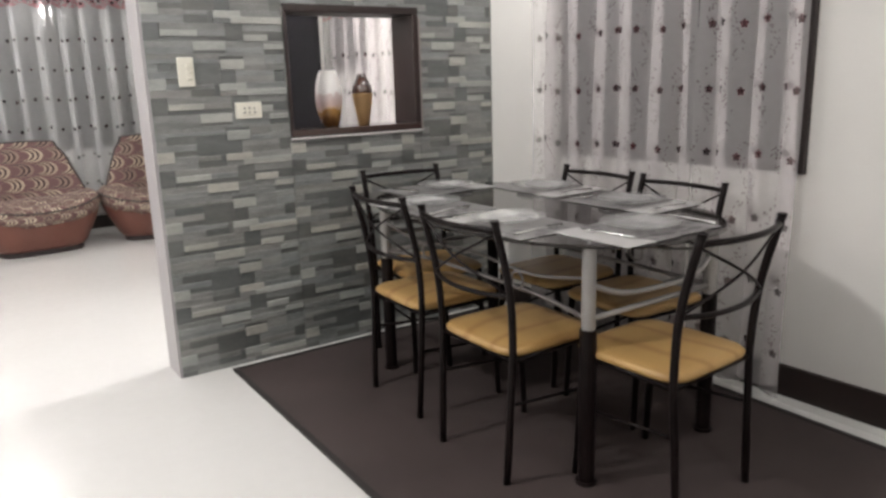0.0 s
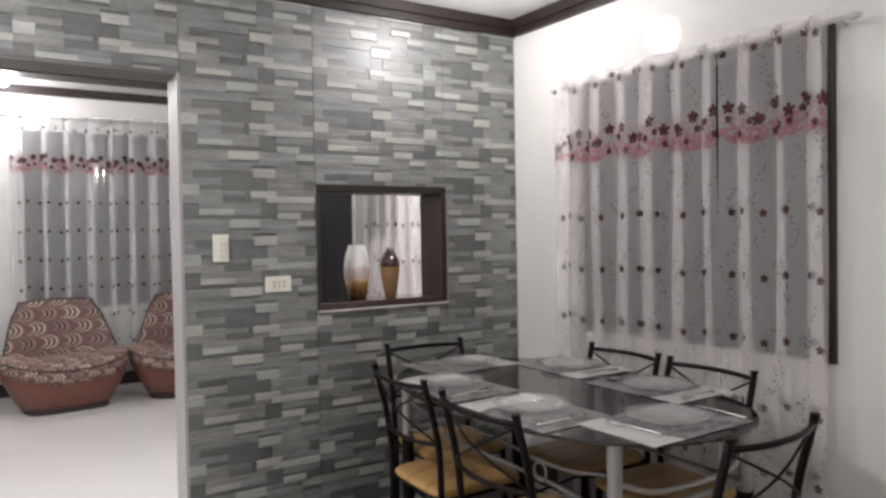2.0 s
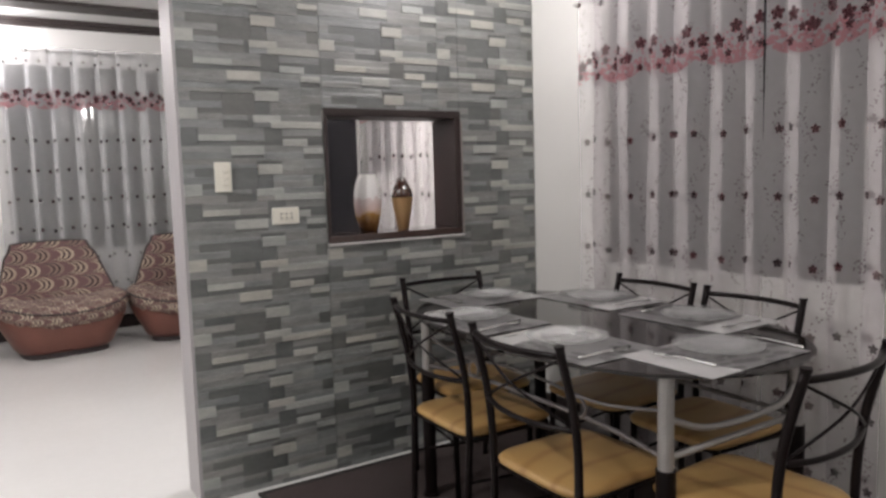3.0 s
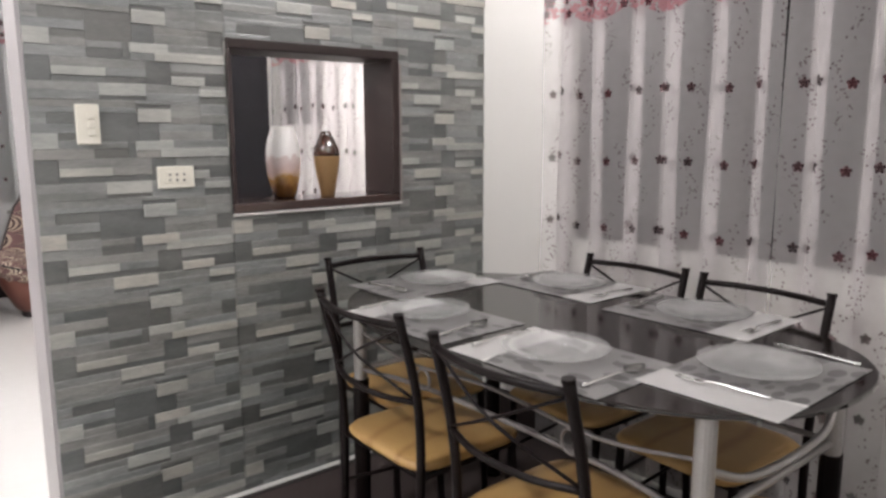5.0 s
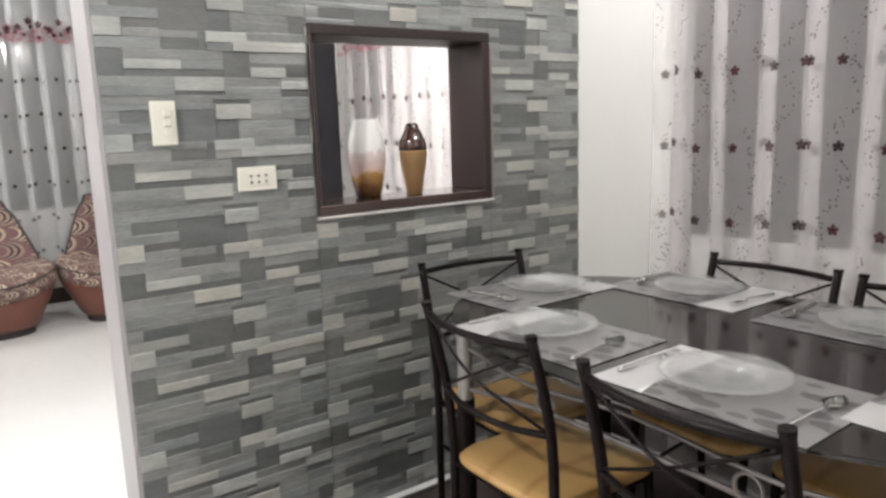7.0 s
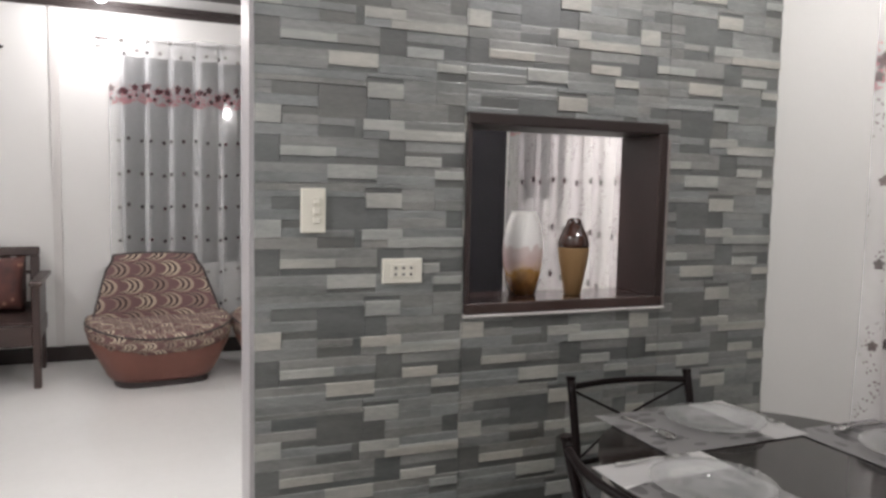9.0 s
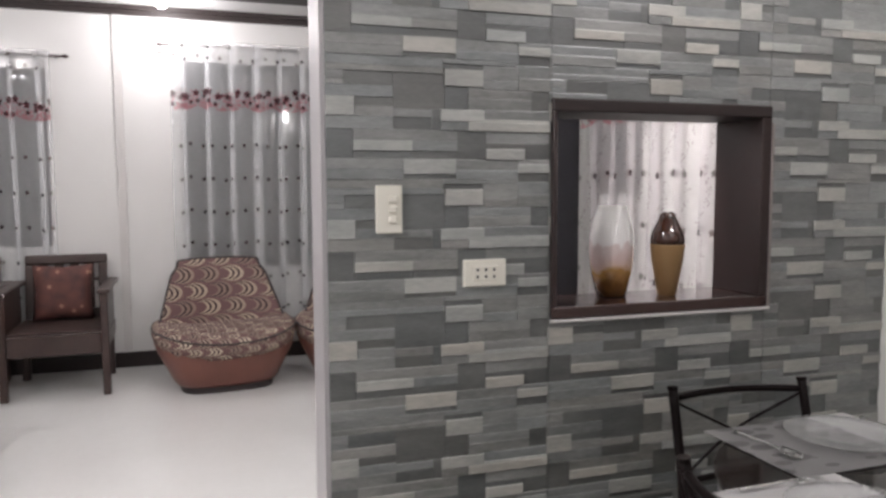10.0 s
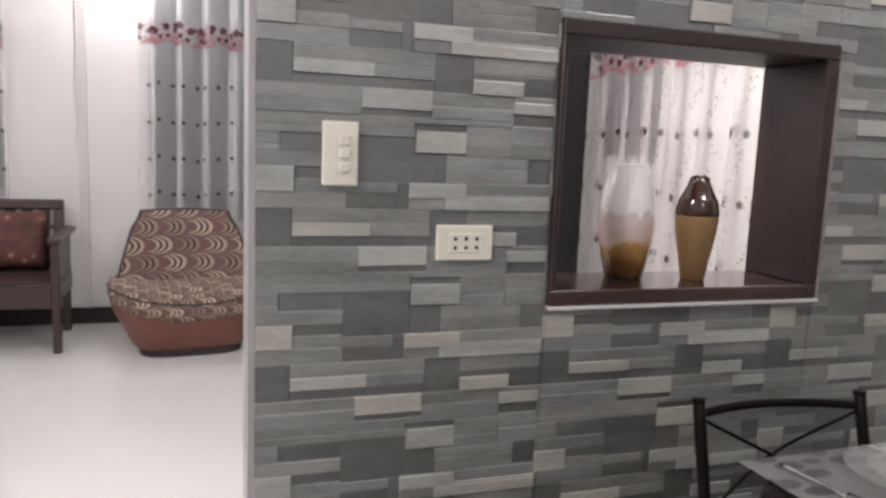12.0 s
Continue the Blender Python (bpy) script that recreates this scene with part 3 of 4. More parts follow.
# ---------------------------------------------------------------- lamps
def bulb_lamp(ob_name, m, drop, watts, label, category, group=""):
    """A lit bulb on a short stem under a round ceiling plate, widened to keep its light off the ceiling."""
    root = thing(ob_name, m, label, category, group)
    part("light_shield", revolve([(0.001, 0.0), (0.060, 0.0), (0.112, -0.022), (0.114, -0.026), (0.109, -0.026), (0.058, -0.012), (0.001, -0.015)][::-1], 28), M_CEIL, root, "white ceiling plate widened to block upward light", True)
    if drop > 0.05:
        part("stem", tube([(0, 0, -0.012), (0, 0, -drop + 0.03)], 0.004, 10), M_CEIL, root, "white stem", True)
    part("socket", tube([(0, 0, -drop + 0.035 if drop > 0.05 else -0.012), (0, 0, -drop - 0.012)], 0.018, 14), M_CEIL, root, "white socket", True)
    part("bulb", revolve([(0.001, -drop - 0.070), (0.018, -drop - 0.067), (0.033, -drop - 0.056), (0.038, -drop - 0.042), (0.033, -drop - 0.026), (0.018, -drop - 0.012), (0.001, -drop - 0.010)], 24), M_LAMP, root, "glowing white bulb", True)
    d = bpy.data.lights.new("lamp", "POINT")
    d.shadow_soft_size, d.energy, d.color = 0.075, watts, (1.0, 0.965, 0.955)
    lamp = new("lamp_light", d)
    lamp.matrix_basis = m @ pose(0, 0, -drop - 0.096)
    return root


def downlights():
    for x, y, z, drop, watts in DOWNLIGHTS:
        where = "dining room" if z == DINING_H else "living room"
        bulb_lamp("ceiling_light", pose(x, y, z), drop, watts, "known or added lit bulb on the " + where + " ceiling", "ceiling light", where + " lights")
    # unseen added bulb on an arm, living room side; lights curtains, makes the window glint
    bulb_lamp("added_wall_light", pose(3.74, BACK, 2.47, 60, 0, 0), 0.06, 86, "added lit bulb on the living room wall, out of view", "wall light")


downlights()


# ---------------------------------------------------------------- dining room
def dining_rug():
    x0, x1, y0, y1 = 3.292, 4.815, 3.6, 6.59
    root = thing("rug", pose(0, 0, 0), "dark brown flat woven rug under the dining set", "rug")
    bm = bmesh.new()
    nx, ny = 30, 60
    grid = [[bm.verts.new((x0 + (x1 - x0) * i / nx, y0 + (y1 - y0) * j / ny, 0.008 + 0.0025 * noise.noise((i * 0.3, j * 0.3, 0)))) for i in range(nx + 1)] for j in range(ny + 1)]
    for j in range(ny):
        for i in range(nx):
            bm.faces.new((grid[j][i], grid[j][i + 1], grid[j + 1][i + 1], grid[j + 1][i]))
    part("carpet_field", bm, M_RUG, root, "dark brown pile", True)
    e = 0.022
    for lo, hi in (((x0 - e, y0 - e, 0), (x0 + 0.004, y1 + e, 0.012)), ((x1 - 0.004, y0 - e, 0), (x1 + e, y1 + e, 0.012)), ((x0, y0 - e, 0), (x1, y0 + 0.004, 0.012)), ((x0, y1 - 0.004, 0), (x1, y1 + e, 0.012))):
        part("binding", box(lo, hi, 0.003), M_RUG_EDGE, root, "black bound edge")


dining_rug()

TX, TY, TZ = 4.165, 5.553, 0.797     # table centre and top


def dining_table():
    root = thing("dining_table", pose(TX, TY, 0.008), "oval dining table with smoked glass top and steel legs", "table")
    h = TZ - 0.008
    rings = [super_ring(0, 0, h - z, 0.488 - i, 0.778 - i, 2.35, 72) for z, i in ((0.012, 0.004), (0.010, 0.0), (0.003, 0.0), (0.0, 0.003))]
    part("tabletop", loft(rings), M_TABLETOP, root, "dark smoked glass top")
    lx, ly, fy = 0.298, 0.615, 0.615
    corners = [(-lx, -ly), (lx, -ly), (lx, fy), (-lx, fy)]
    for x, y in corners:
        leg = part("leg", tube([(x, y, 0), (x, y, 0.52)], 0.027, 16), M_BLACK_METAL, root, "black lower leg")
        part("sleeve", tube([(x, y, 0.52), (x, y, h - 0.014)], 0.022, 16), M_SILVER, leg, "silver upper tube")
        part("glide", tube([(x, y, 0.0), (x, y, 0.012)], 0.034, 16), M_BLACK_METAL, leg)
        part("pad", tube([(x, y, h - 0.018), (x, y, h - 0.012)], 0.025, 16), M_SILVER, leg)
    for s in (-1, 1):
        # long sides: a low rail, an upper wavy rail and scroll rings between them
        part("side_rail", tube(curve([(s * lx, -ly, 0.55), (s * (lx - 0.03), -0.3, 0.565), (s * (lx - 0.03), 0.3, 0.565), (s * lx, fy, 0.55)], 8), 0.008, 8), M_RAIL, root, "", True)
        part("side_rail", tube(curve([(s * lx, -ly, 0.68), (s * lx, -0.35, 0.64), (s * lx, 0, 0.66), (s * lx, 0.35, 0.64), (s * lx, fy, 0.68)], 8), 0.0055, 8), M_RAIL, root, "", True)
        for y in (-0.28, 0.28):
            ring = [(s * lx, y + 0.03 * math.cos(a), 0.605 + 0.03 * math.sin(a)) for a in [k * 6.28318 / 16 for k in range(16)]]
            part("scroll", tube(ring, 0.005, 6, closed=True), M_RAIL, root, "", True)
        # ends: a rail that sags in the middle
        y = -ly if s < 0 else fy
        part("end_rail", tube(curve([(-lx, y, 0.66), (-0.15, y + s * 0.03, 0.615), (0.15, y + s * 0.03, 0.615), (lx, y, 0.66)], 8), 0.010, 8), M_SILVER, root, "", True)
        part("end_rail", tube([(-lx, y, 0.55), (lx, y, 0.55)], 0.010, 8), M_SILVER, root, "", True)
    return root


dining_table()


def dining_chair(m):
    """Origin on the floor under the seat's middle; the sitter faces +y."""
    root = thing("dining_chair", m, "black steel dining chair with tan padded seat", "chair", "chairs round the dining table")
    for s in (-1, 1):
        post = part("back_post", tube(curve([(s * 0.182, -0.19, 0), (s * 0.188, -0.178, 0.25), (s * 0.193, -0.17, 0.45), (s * 0.198, -0.185, 0.65), (s * 0.198, -0.238, 0.868)], 5), 0.0125, 10), M_BLACK_METAL, root, "", True)
        part("cap", tube([(s * 0.198, -0.2375, 0.864), (s * 0.198, -0.2385, 0.873)], 0.0140, 10), M_BLACK_METAL, post)
        part("front_leg", tube([(s * 0.182, 0.195, 0), (s * 0.178, 0.17, 0.425)], 0.0125, 10), M_BLACK_METAL, root, "", True)
        part("stretcher", tube([(s * 0.187, -0.178, 0.27), (s * 0.180, 0.180, 0.24)], 0.006, 8), M_BLACK_METAL, root, "", True)
        part("seat_rail", tube([(s * 0.190, -0.165, 0.418), (s * 0.176, 0.17, 0.418)], 0.010, 8), M_BLACK_METAL, root, "", True)
    part("top_rail", tube(curve([(-0.198, -0.232, 0.842), (-0.1, -0.262, 0.842), (0, -0.273, 0.842), (0.1, -0.262, 0.842), (0.198, -0.232, 0.842)], 5), 0.0095, 10), M_BLACK_METAL, root, "", True)
    part("lower_rail", tube(curve([(-0.198, -0.184, 0.632), (-0.1, -0.214, 0.627), (0, -0.225, 0.627), (0.1, -0.214, 0.627), (0.198, -0.184, 0.632)], 5), 0.0085, 10), M_BLACK_METAL, root, "", True)
    for s in (-1, 1):
        part("cross_bar", tube(curve([(s * 0.198, -0.230, 0.835), (0.0, -0.246 + 0.004 * s, 0.735), (-s * 0.195, -0.190, 0.640)], 6), 0.0042, 6), M_BLACK_METAL, root, "", True)
    part("front_rail", tube([(-0.176, 0.17, 0.418), (0.176, 0.17, 0.418)], 0.010, 8), M_BLACK_METAL, root, "", True)
    part("back_rail", tube([(-0.190, -0.165, 0.418), (0.190, -0.165, 0.418)], 0.010, 8), M_BLACK_METAL, root, "", True)
    rings = []
    for z, i in ((0.426, 0.012), (0.429, 0.0), (0.442, -0.004), (0.453, 0.006), (0.459, 0.030), (0.461, 0.09)):
        rings.append(super_ring(0, 0.015, z, 0.195 - i, 0.198 - i, 6.0, 40))
    part("seat", loft(rings), M_SEAT, root, "tan leatherette padded seat", True)
    return root


R = 0.008
chair = dining_chair(pose(3.886, 5.835, R, 0, 0, -91))
copy_thing(chair, pose(3.848, 5.264, R, 0, 0, -90))
copy_thing(chair, pose(4.076, 4.816, R, 0, 0, 3))
copy_thing(chair, pose(4.488, 5.731, R, 0, 0, 90))
copy_thing(chair, pose(4.466, 5.268, R, 0, 0, 88))
copy_thing(chair, pose(4.114, 6.220, R, 0, 0, 176))

# plate centre, turn, and how far the mat lies to the diner's right of it
PLATES = [(3.892, 5.847, -90, 0.03), (3.896, 5.352, -90, 0.025), (4.145, 4.985, 0, -0.03), (4.51, 5.838, 90, 0.02), (4.482, 5.32, 90, 0.02), (4.203, 6.185, 180, 0.04)]


def place_settings():
    prof = [(0.001, 0.0), (0.062, 0.0), (0.070, 0.003), (0.082, 0.012), (0.100, 0.015), (0.126, 0.019), (0.128, 0.021), (0.126, 0.0235), (0.100, 0.0195), (0.081, 0.0165), (0.067, 0.0075), (0.060, 0.0055), (0.001, 0.0055)]
    plate_me = mat_me = spoon = fork = None
    for i, (x, y, a, off) in enumerate(PLATES):
        m = pose(x, y, TZ, 0, 0, a + random.uniform(-2, 2))
        back = m @ pose(off, -0.012, 0)
        if plate_me is None:
            pm = thing("placemat", Matrix.Identity(4), "grey and white leaf printed rectangular placemat", "placemat", "placemats on the table")
            part("plain_panel", box((-0.225, -0.155, 0), (-0.1105, 0.155, 0.002), 0.0006), M_MAT_PLAIN, pm, "plain white panel")
            part("printed_panel", box((-0.110, -0.155, 0), (0.225, 0.155, 0.002), 0.0006), M_MAT, pm, "grey leaf printed panel")
            plate_me = tagged(part("plate", revolve(prof, 108, 0.0016, 36), M_GLASS, None, "", True), "clear glass dinner plate with a wavy rim", "plate", "glass plates on the table")
            sp = bmesh.new()
            rows = []
            for k in range(9):
                t = k / 8
                w = 0.021 * math.sin(math.pi * min(1, t * 0.95 + 0.05)) ** 0.7
                zc = 0.004 + 0.010 * (t - 0.5) ** 2 * 2
                rows.append([(q * w, 0.03 + 0.062 * t, zc + 0.007 * q * q) for q in (-1, -0.5, 0, 0.5, 1)])
            vs = [[sp.verts.new(c) for c in r] for r in rows]
            for r, q in zip(vs, vs[1:]):
                for k in range(4):
                    sp.faces.new((r[k], r[k + 1], q[k + 1], q[k]))
            bmesh.ops.solidify(sp, geom=sp.faces[:], thickness=0.0012)
            tube(curve([(0, -0.105, 0.005), (0, -0.06, 0.007), (0, 0.0, 0.010), (0, 0.034, 0.008)], 4), [0.005, 0.005, 0.0048, 0.0045, 0.004, 0.0038, 0.0035, 0.0032, 0.003, 0.003, 0.003, 0.003, 0.003], 8, sp)
            spoon = tagged(part("spoon", sp, M_CHROME, None, "", True), "polished steel table spoon beside a plate", "spoon", "spoons on the table")
            fk = tube(curve([(0, -0.105, 0.005), (0, -0.06, 0.007), (0, 0.0, 0.010), (0, 0.034, 0.007)], 4), [0.005, 0.005, 0.0048, 0.0045, 0.004, 0.0038, 0.0035, 0.0032, 0.003, 0.003, 0.003, 0.003, 0.003], 8)
            box((-0.011, 0.030, 0.005), (0.011, 0.052, 0.0075), 0.001, fk)
            for q in (-0.009, -0.003, 0.003, 0.009):
                tube([(q, 0.05, 0.006), (q, 0.09, 0.009)], [0.0018, 0.001], 6, fk)
            fork = tagged(part("fork", fk, M_CHROME, None, "", True), "polished steel dinner fork beside a plate", "fork", "forks on the table")
            pm.matrix_basis, plate_me.matrix_basis = back @ pose(0, 0, 0.001), m @ pose(0, 0, 0.0035)
            spoon.matrix_basis, fork.matrix_basis = m @ pose(0.198, -0.035, 0.003, 0, 0, 4), m @ pose(-0.17, -0.01, 0.003, 0, 0, -3)
            kept = pm
        else:
            copy_thing(kept, back @ pose(0, 0, 0.001 + 0.0002 * i))
            copy_thing(plate_me, m @ pose(0, 0, 0.0042))
            copy_thing(spoon, m @ pose(0.198, -0.035 + random.uniform(-0.01, 0.02), 0.003, 0, 0, random.uniform(-8, 8)))
            copy_thing(fork, m @ pose(-0.17, -0.01 + random.uniform(-0.01, 0.02), 0.003, 0, 0, random.uniform(-8, 8)))


place_settings()


def switch_and_outlet():
    y = STONE - 0.004
    sw = thing("light_switch", pose(3.2165, y, 1.35), "ivory three gang light switch on the stone wall", "light switch")
    part("plate", box((-0.034, -0.010, -0.061), (0.034, 0.004, 0.061), 0.004, segs=2), M_PLASTIC, sw)
    for z, dz in ((0.026, 0.0), (0.0, 0.0), (-0.026, 0.0)):
        part("rocker", box((-0.002, -0.016, z - 0.009), (0.018, -0.009, z + 0.009), 0.002), M_PLASTIC, sw)
    ou = thing("power_outlet", pose(3.474, y, 1.179), "ivory six slot power outlet on the stone wall", "power outlet")
    part("plate", box((-0.060, -0.010, -0.036), (0.060, 0.004, 0.036), 0.004, segs=2), M_PLASTIC, ou)
    part("insert", box((-0.036, -0.0125, -0.020), (0.036, -0.009, 0.020), 0.0015), M_PLASTIC, ou)
    for x in (-0.022, 0.001, 0.024):
        for z in (-0.009, 0.009):
            part("slot", box((x - 0.003, -0.0135, z - 0.0035), (x + 0.003, -0.012, z + 0.0035)), M_DARK, ou, "dark slot")


switch_and_outlet()


def vases():
    z = WZ0 + 0.034
    a = thing("vase", pose(3.937, 6.795, z) @ Matrix.Diagonal((0.98, 0.98, 0.955, 1)), "white and amber glazed egg shaped vase", "vase")
    part("body", revolve([(0.001, 0.004), (0.042, 0.0), (0.046, 0.004), (0.056, 0.05), (0.065, 0.10), (0.0685, 0.145), (0.0665, 0.19), (0.059, 0.235), (0.047, 0.272), (0.043, 0.283), (0.039, 0.282), (0.043, 0.26), (0.058, 0.19), (0.045, 0.06), (0.001, 0.02)], 40), M_VASE_A, a, "", True)
    part("rim", tube([(0.0425 * math.cos(k * 6.28318 / 32), 0.0425 * math.sin(k * 6.28318 / 32), 0.283) for k in range(32)], 0.0025, 8, closed=True), M_VASE_A, a, "white rim", True)
    part("foot", revolve([(0.001, 0.0), (0.040, 0.0), (0.044, 0.003), (0.042, 0.007), (0.001, 0.008)], 32), M_VASE_TOP, a, "dark glazed foot", True)
    b = thing("vase", pose(4.102, 6.75, z) @ Matrix.Diagonal((0.98, 0.98, 0.95, 1)), "tan and dark brown tapered ceramic vase", "vase")
    part("body", revolve([(0.001, 0.0), (0.026, 0.0), (0.029, 0.004), (0.038, 0.06), (0.048, 0.12), (0.052, 0.160), (0.0515, 0.165), (0.001, 0.166)], 36), M_VASE_B, b, "matt tan lower body", True)
    part("shoulder", revolve([(0.001, 0.165), (0.052, 0.1655), (0.0515, 0.18), (0.047, 0.203), (0.046, 0.206), (0.044, 0.208), (0.031, 0.235), (0.026, 0.247), (0.023, 0.252), (0.019, 0.250), (0.02, 0.24), (0.001, 0.2)], 36), M_VASE_TOP, b, "glossy dark brown shoulder", True)
    for k in range(5):
        t = k * 6.28318 / 5
        part("prong", tube(curve([(0.023 * math.cos(t), 0.023 * math.sin(t), 0.248), (0.020 * math.cos(t + 0.3), 0.020 * math.sin(t + 0.3), 0.258), (0.008 * math.cos(t), 0.008 * math.sin(t), 0.264)], 4), 0.004, 6), M_VASE_TOP, b, "", True)


vases()


# ---------------------------------------------------------------- curtains
def curtain(start, along, out, width, z0, z1, folds, depth, seed, label, group, v0=0.0, vs=1.0, cloth=None):
    """Eyelet curtain that hangs in s-folds from start, running along, folds standing out."""
    rng = random.Random(seed)
    root = thing("curtain", pose(*start), label, "curtain", group)
    along, out = Vector(along), Vector(out)
    bm = bmesh.new()
    lay = bm.loops.layers.uv.new("UVMap")
    strip_gain = bm.verts.layers.float.new("strip_gain")
    cols, rows = folds * 26, 16
    phase = [rng.uniform(-0.5, 0.5) for _ in range(folds + 2)]
    phase[0] = phase[folds] = 0.0
    amp = [rng.uniform(0.75, 1.25) for _ in range(folds + 2)]
    drift = [rng.uniform(-1, 1) for _ in range(folds + 2)]

    def place(s, h):
        f = s * folds
        i = int(f)
        t = f - i
        e = t * t * (3 - 2 * t)
        ph = phase[i] * (1 - e) + phase[i + 1] * e
        am = amp[i] * (1 - e) + amp[i + 1] * e
        dr = drift[i] * (1 - e) + drift[i + 1] * e
        ang = 6.28318 * f + ph
        low = 1 - h
        a = width * s + width / folds * (0.35 + 0.05 * low) * am * math.sin(ang) + 0.012 * dr * low
        d = depth * am * (0.75 + 0.25 * low) * math.cos(ang) + 0.006 * math.sin(9 * h + ang * 0.5)
        return a, d, max(0.0, min(1.0, 2.2 * (-math.cos(ang) - 0.45)))

    lengths = [0.0]
    for c in range(1, cols + 1):
        (a0, d0, _), (a1, d1, _) = place((c - 1) / cols, 0.5), place(c / cols, 0.5)
        lengths.append(lengths[-1] + math.hypot(a1 - a0, d1 - d0))
    grid = []
    for r in range(rows + 1):
        h = r / rows
        line = []
        for c in range(cols + 1):
            a, d, fold_gain = place(c / cols, h)
            hem = 0.012 * math.sin(6.28318 * folds * c / cols * 0.5 + seed) * (1 - h)
            line.append(bm.verts.new(along * a + out * d + Vector((0, 0, z0 + (z1 - z0) * h + hem))))
            line[-1][strip_gain] = fold_gain
        grid.append(line)
    for r in range(rows):
        for c in range(cols):
            f = bm.faces.new((grid[r][c], grid[r][c + 1], grid[r + 1][c + 1], grid[r + 1][c]))
            f.smooth = True
            for lp, (rr, cc) in zip(f.loops, ((r, c), (r, c + 1), (r + 1, c + 1), (r + 1, c))):
                lp[lay].uv = (lengths[cc] + seed * 0.37, v0 + vs * (z0 + (z1 - z0) * rr / rows))
    part("cloth", bm, cloth or M_CURTAIN, root, "sheer white voile with dark red flowers", True)
    ring = None
    for i in range(folds):
        for s in ((i + 0.25) / folds, (i + 0.75) / folds):
            a, d, _ = place(s, 0.99)
            c = along * a + out * d * 0.2 + Vector((0, 0, z1 - 0.035))
            if ring is None:
                pts = [0.021 * math.cos(k * 6.28318 / 16) * out + 0.021 * math.sin(k * 6.28318 / 16) * Vector((0, 0, 1)) for k in range(16)]
                ring = part("eyelet", tube(pts, 0.0035, 6, closed=True), M_CHROME, root, "", True)
                ring.location = c
                ring_me = ring.data
            else:
                share("eyelet", ring_me, root, Matrix.Translation(c))
    return root


def curtain_rod(a, b, label, finish):
    a, b = Vector(a), Vector(b)
    root = thing("curtain_rod", Matrix.Translation(a), label, "curtain rod")
    part("rod", tube([(0, 0, 0), b - a], 0.009, 12), finish, root, "", True)
    d = (b - a).normalized()
    for p, s in ((Vector(), -1), (b - a, 1)):
        part("finial", tube([p, p + d * s * 0.02, p + d * s * 0.045], [0.010, 0.016, 0.006], 12), finish, root, "", True)
    side = Vector((0, 1, 0)) if abs(d.y) < 0.5 else Vector((1, 0, 0))
    for t in (0.03, 0.97):
        p = (b - a) * t
        part("bracket", tube([p, p + side * 0.082], 0.006, 8), finish, root)
    return root


CX = EAST - 0.075
on_east(curtain((CX, 5.297, 0), (0, 1, 0), (-1, 0, 0), 0.925, 0.07, 2.145, 6, 0.036, 3, "sheer white floral curtain with burgundy flower band, drawn", "dining room curtains"))
on_east(curtain((CX, 4.852, 0), (0, 1, 0), (-1, 0, 0), 0.438, 0.07, 2.145, 3, 0.036, 5, "sheer white floral curtain with burgundy flower band, drawn", "dining room curtains"))
on_east(curtain_rod((CX, 4.80, 2.11), (CX, 6.24, 2.11), "thin pale curtain rod above the dining window", M_STRIP))
on_east(curtain((CX, 7.20, 0), (0, 1, 0), (-1, 0, 0), 1.22, 0.07, 2.20, 7, 0.034, 7, "sheer white floral curtain with burgundy flower band, drawn", "living room curtains"))
on_east(curtain_rod((CX, 7.12, 2.165), (CX, 8.5, 2.165), "thin pale curtain rod on the living room side wall", M_STRIP))
CY = NORTH - 0.08
curtain((2.51, CY, 0), (1, 0, 0), (0, -1, 0), 1.47, 0.25, 2.545, 8, 0.038, 11, "sheer grey-white floral curtain with burgundy band", "living room curtains", -0.169, 0.938, M_CURTAIN_DOTTED)
curtain_rod((2.46, CY, 2.51), (4.1, CY, 2.51), "thin dark curtain rod on the living room wall", M_WOOD)
curtain((0.20, CY, 0), (1, 0, 0), (0, -1, 0), 1.48, 0.25, 2.42, 8, 0.038, 13, "sheer grey-white floral curtain with burgundy band", "living room curtains", -0.067, 0.938, M_CURTAIN_DOTTED)
curtain_rod((0.10, CY, 2.385), (1.765, CY, 2.385), "thin dark curtain rod on the living room wall", M_WOOD)


# ---------------------------------------------------------------- living room
def uv_box(ob, k=1.0):
    """UV in metres from the local x and the larger of height and depth."""
    me = ob.data
    lay = me.uv_layers.new(name="UVMap")
    for poly in me.polygons:
        n = poly.normal
        for li in poly.loop_indices:
            c = me.vertices[me.loops[li].vertex_index].co
            lay.data[li].uv = (k * c.x, k * (c.z if abs(n.y) > abs(n.z) else c.y + 0.3))
    return ob


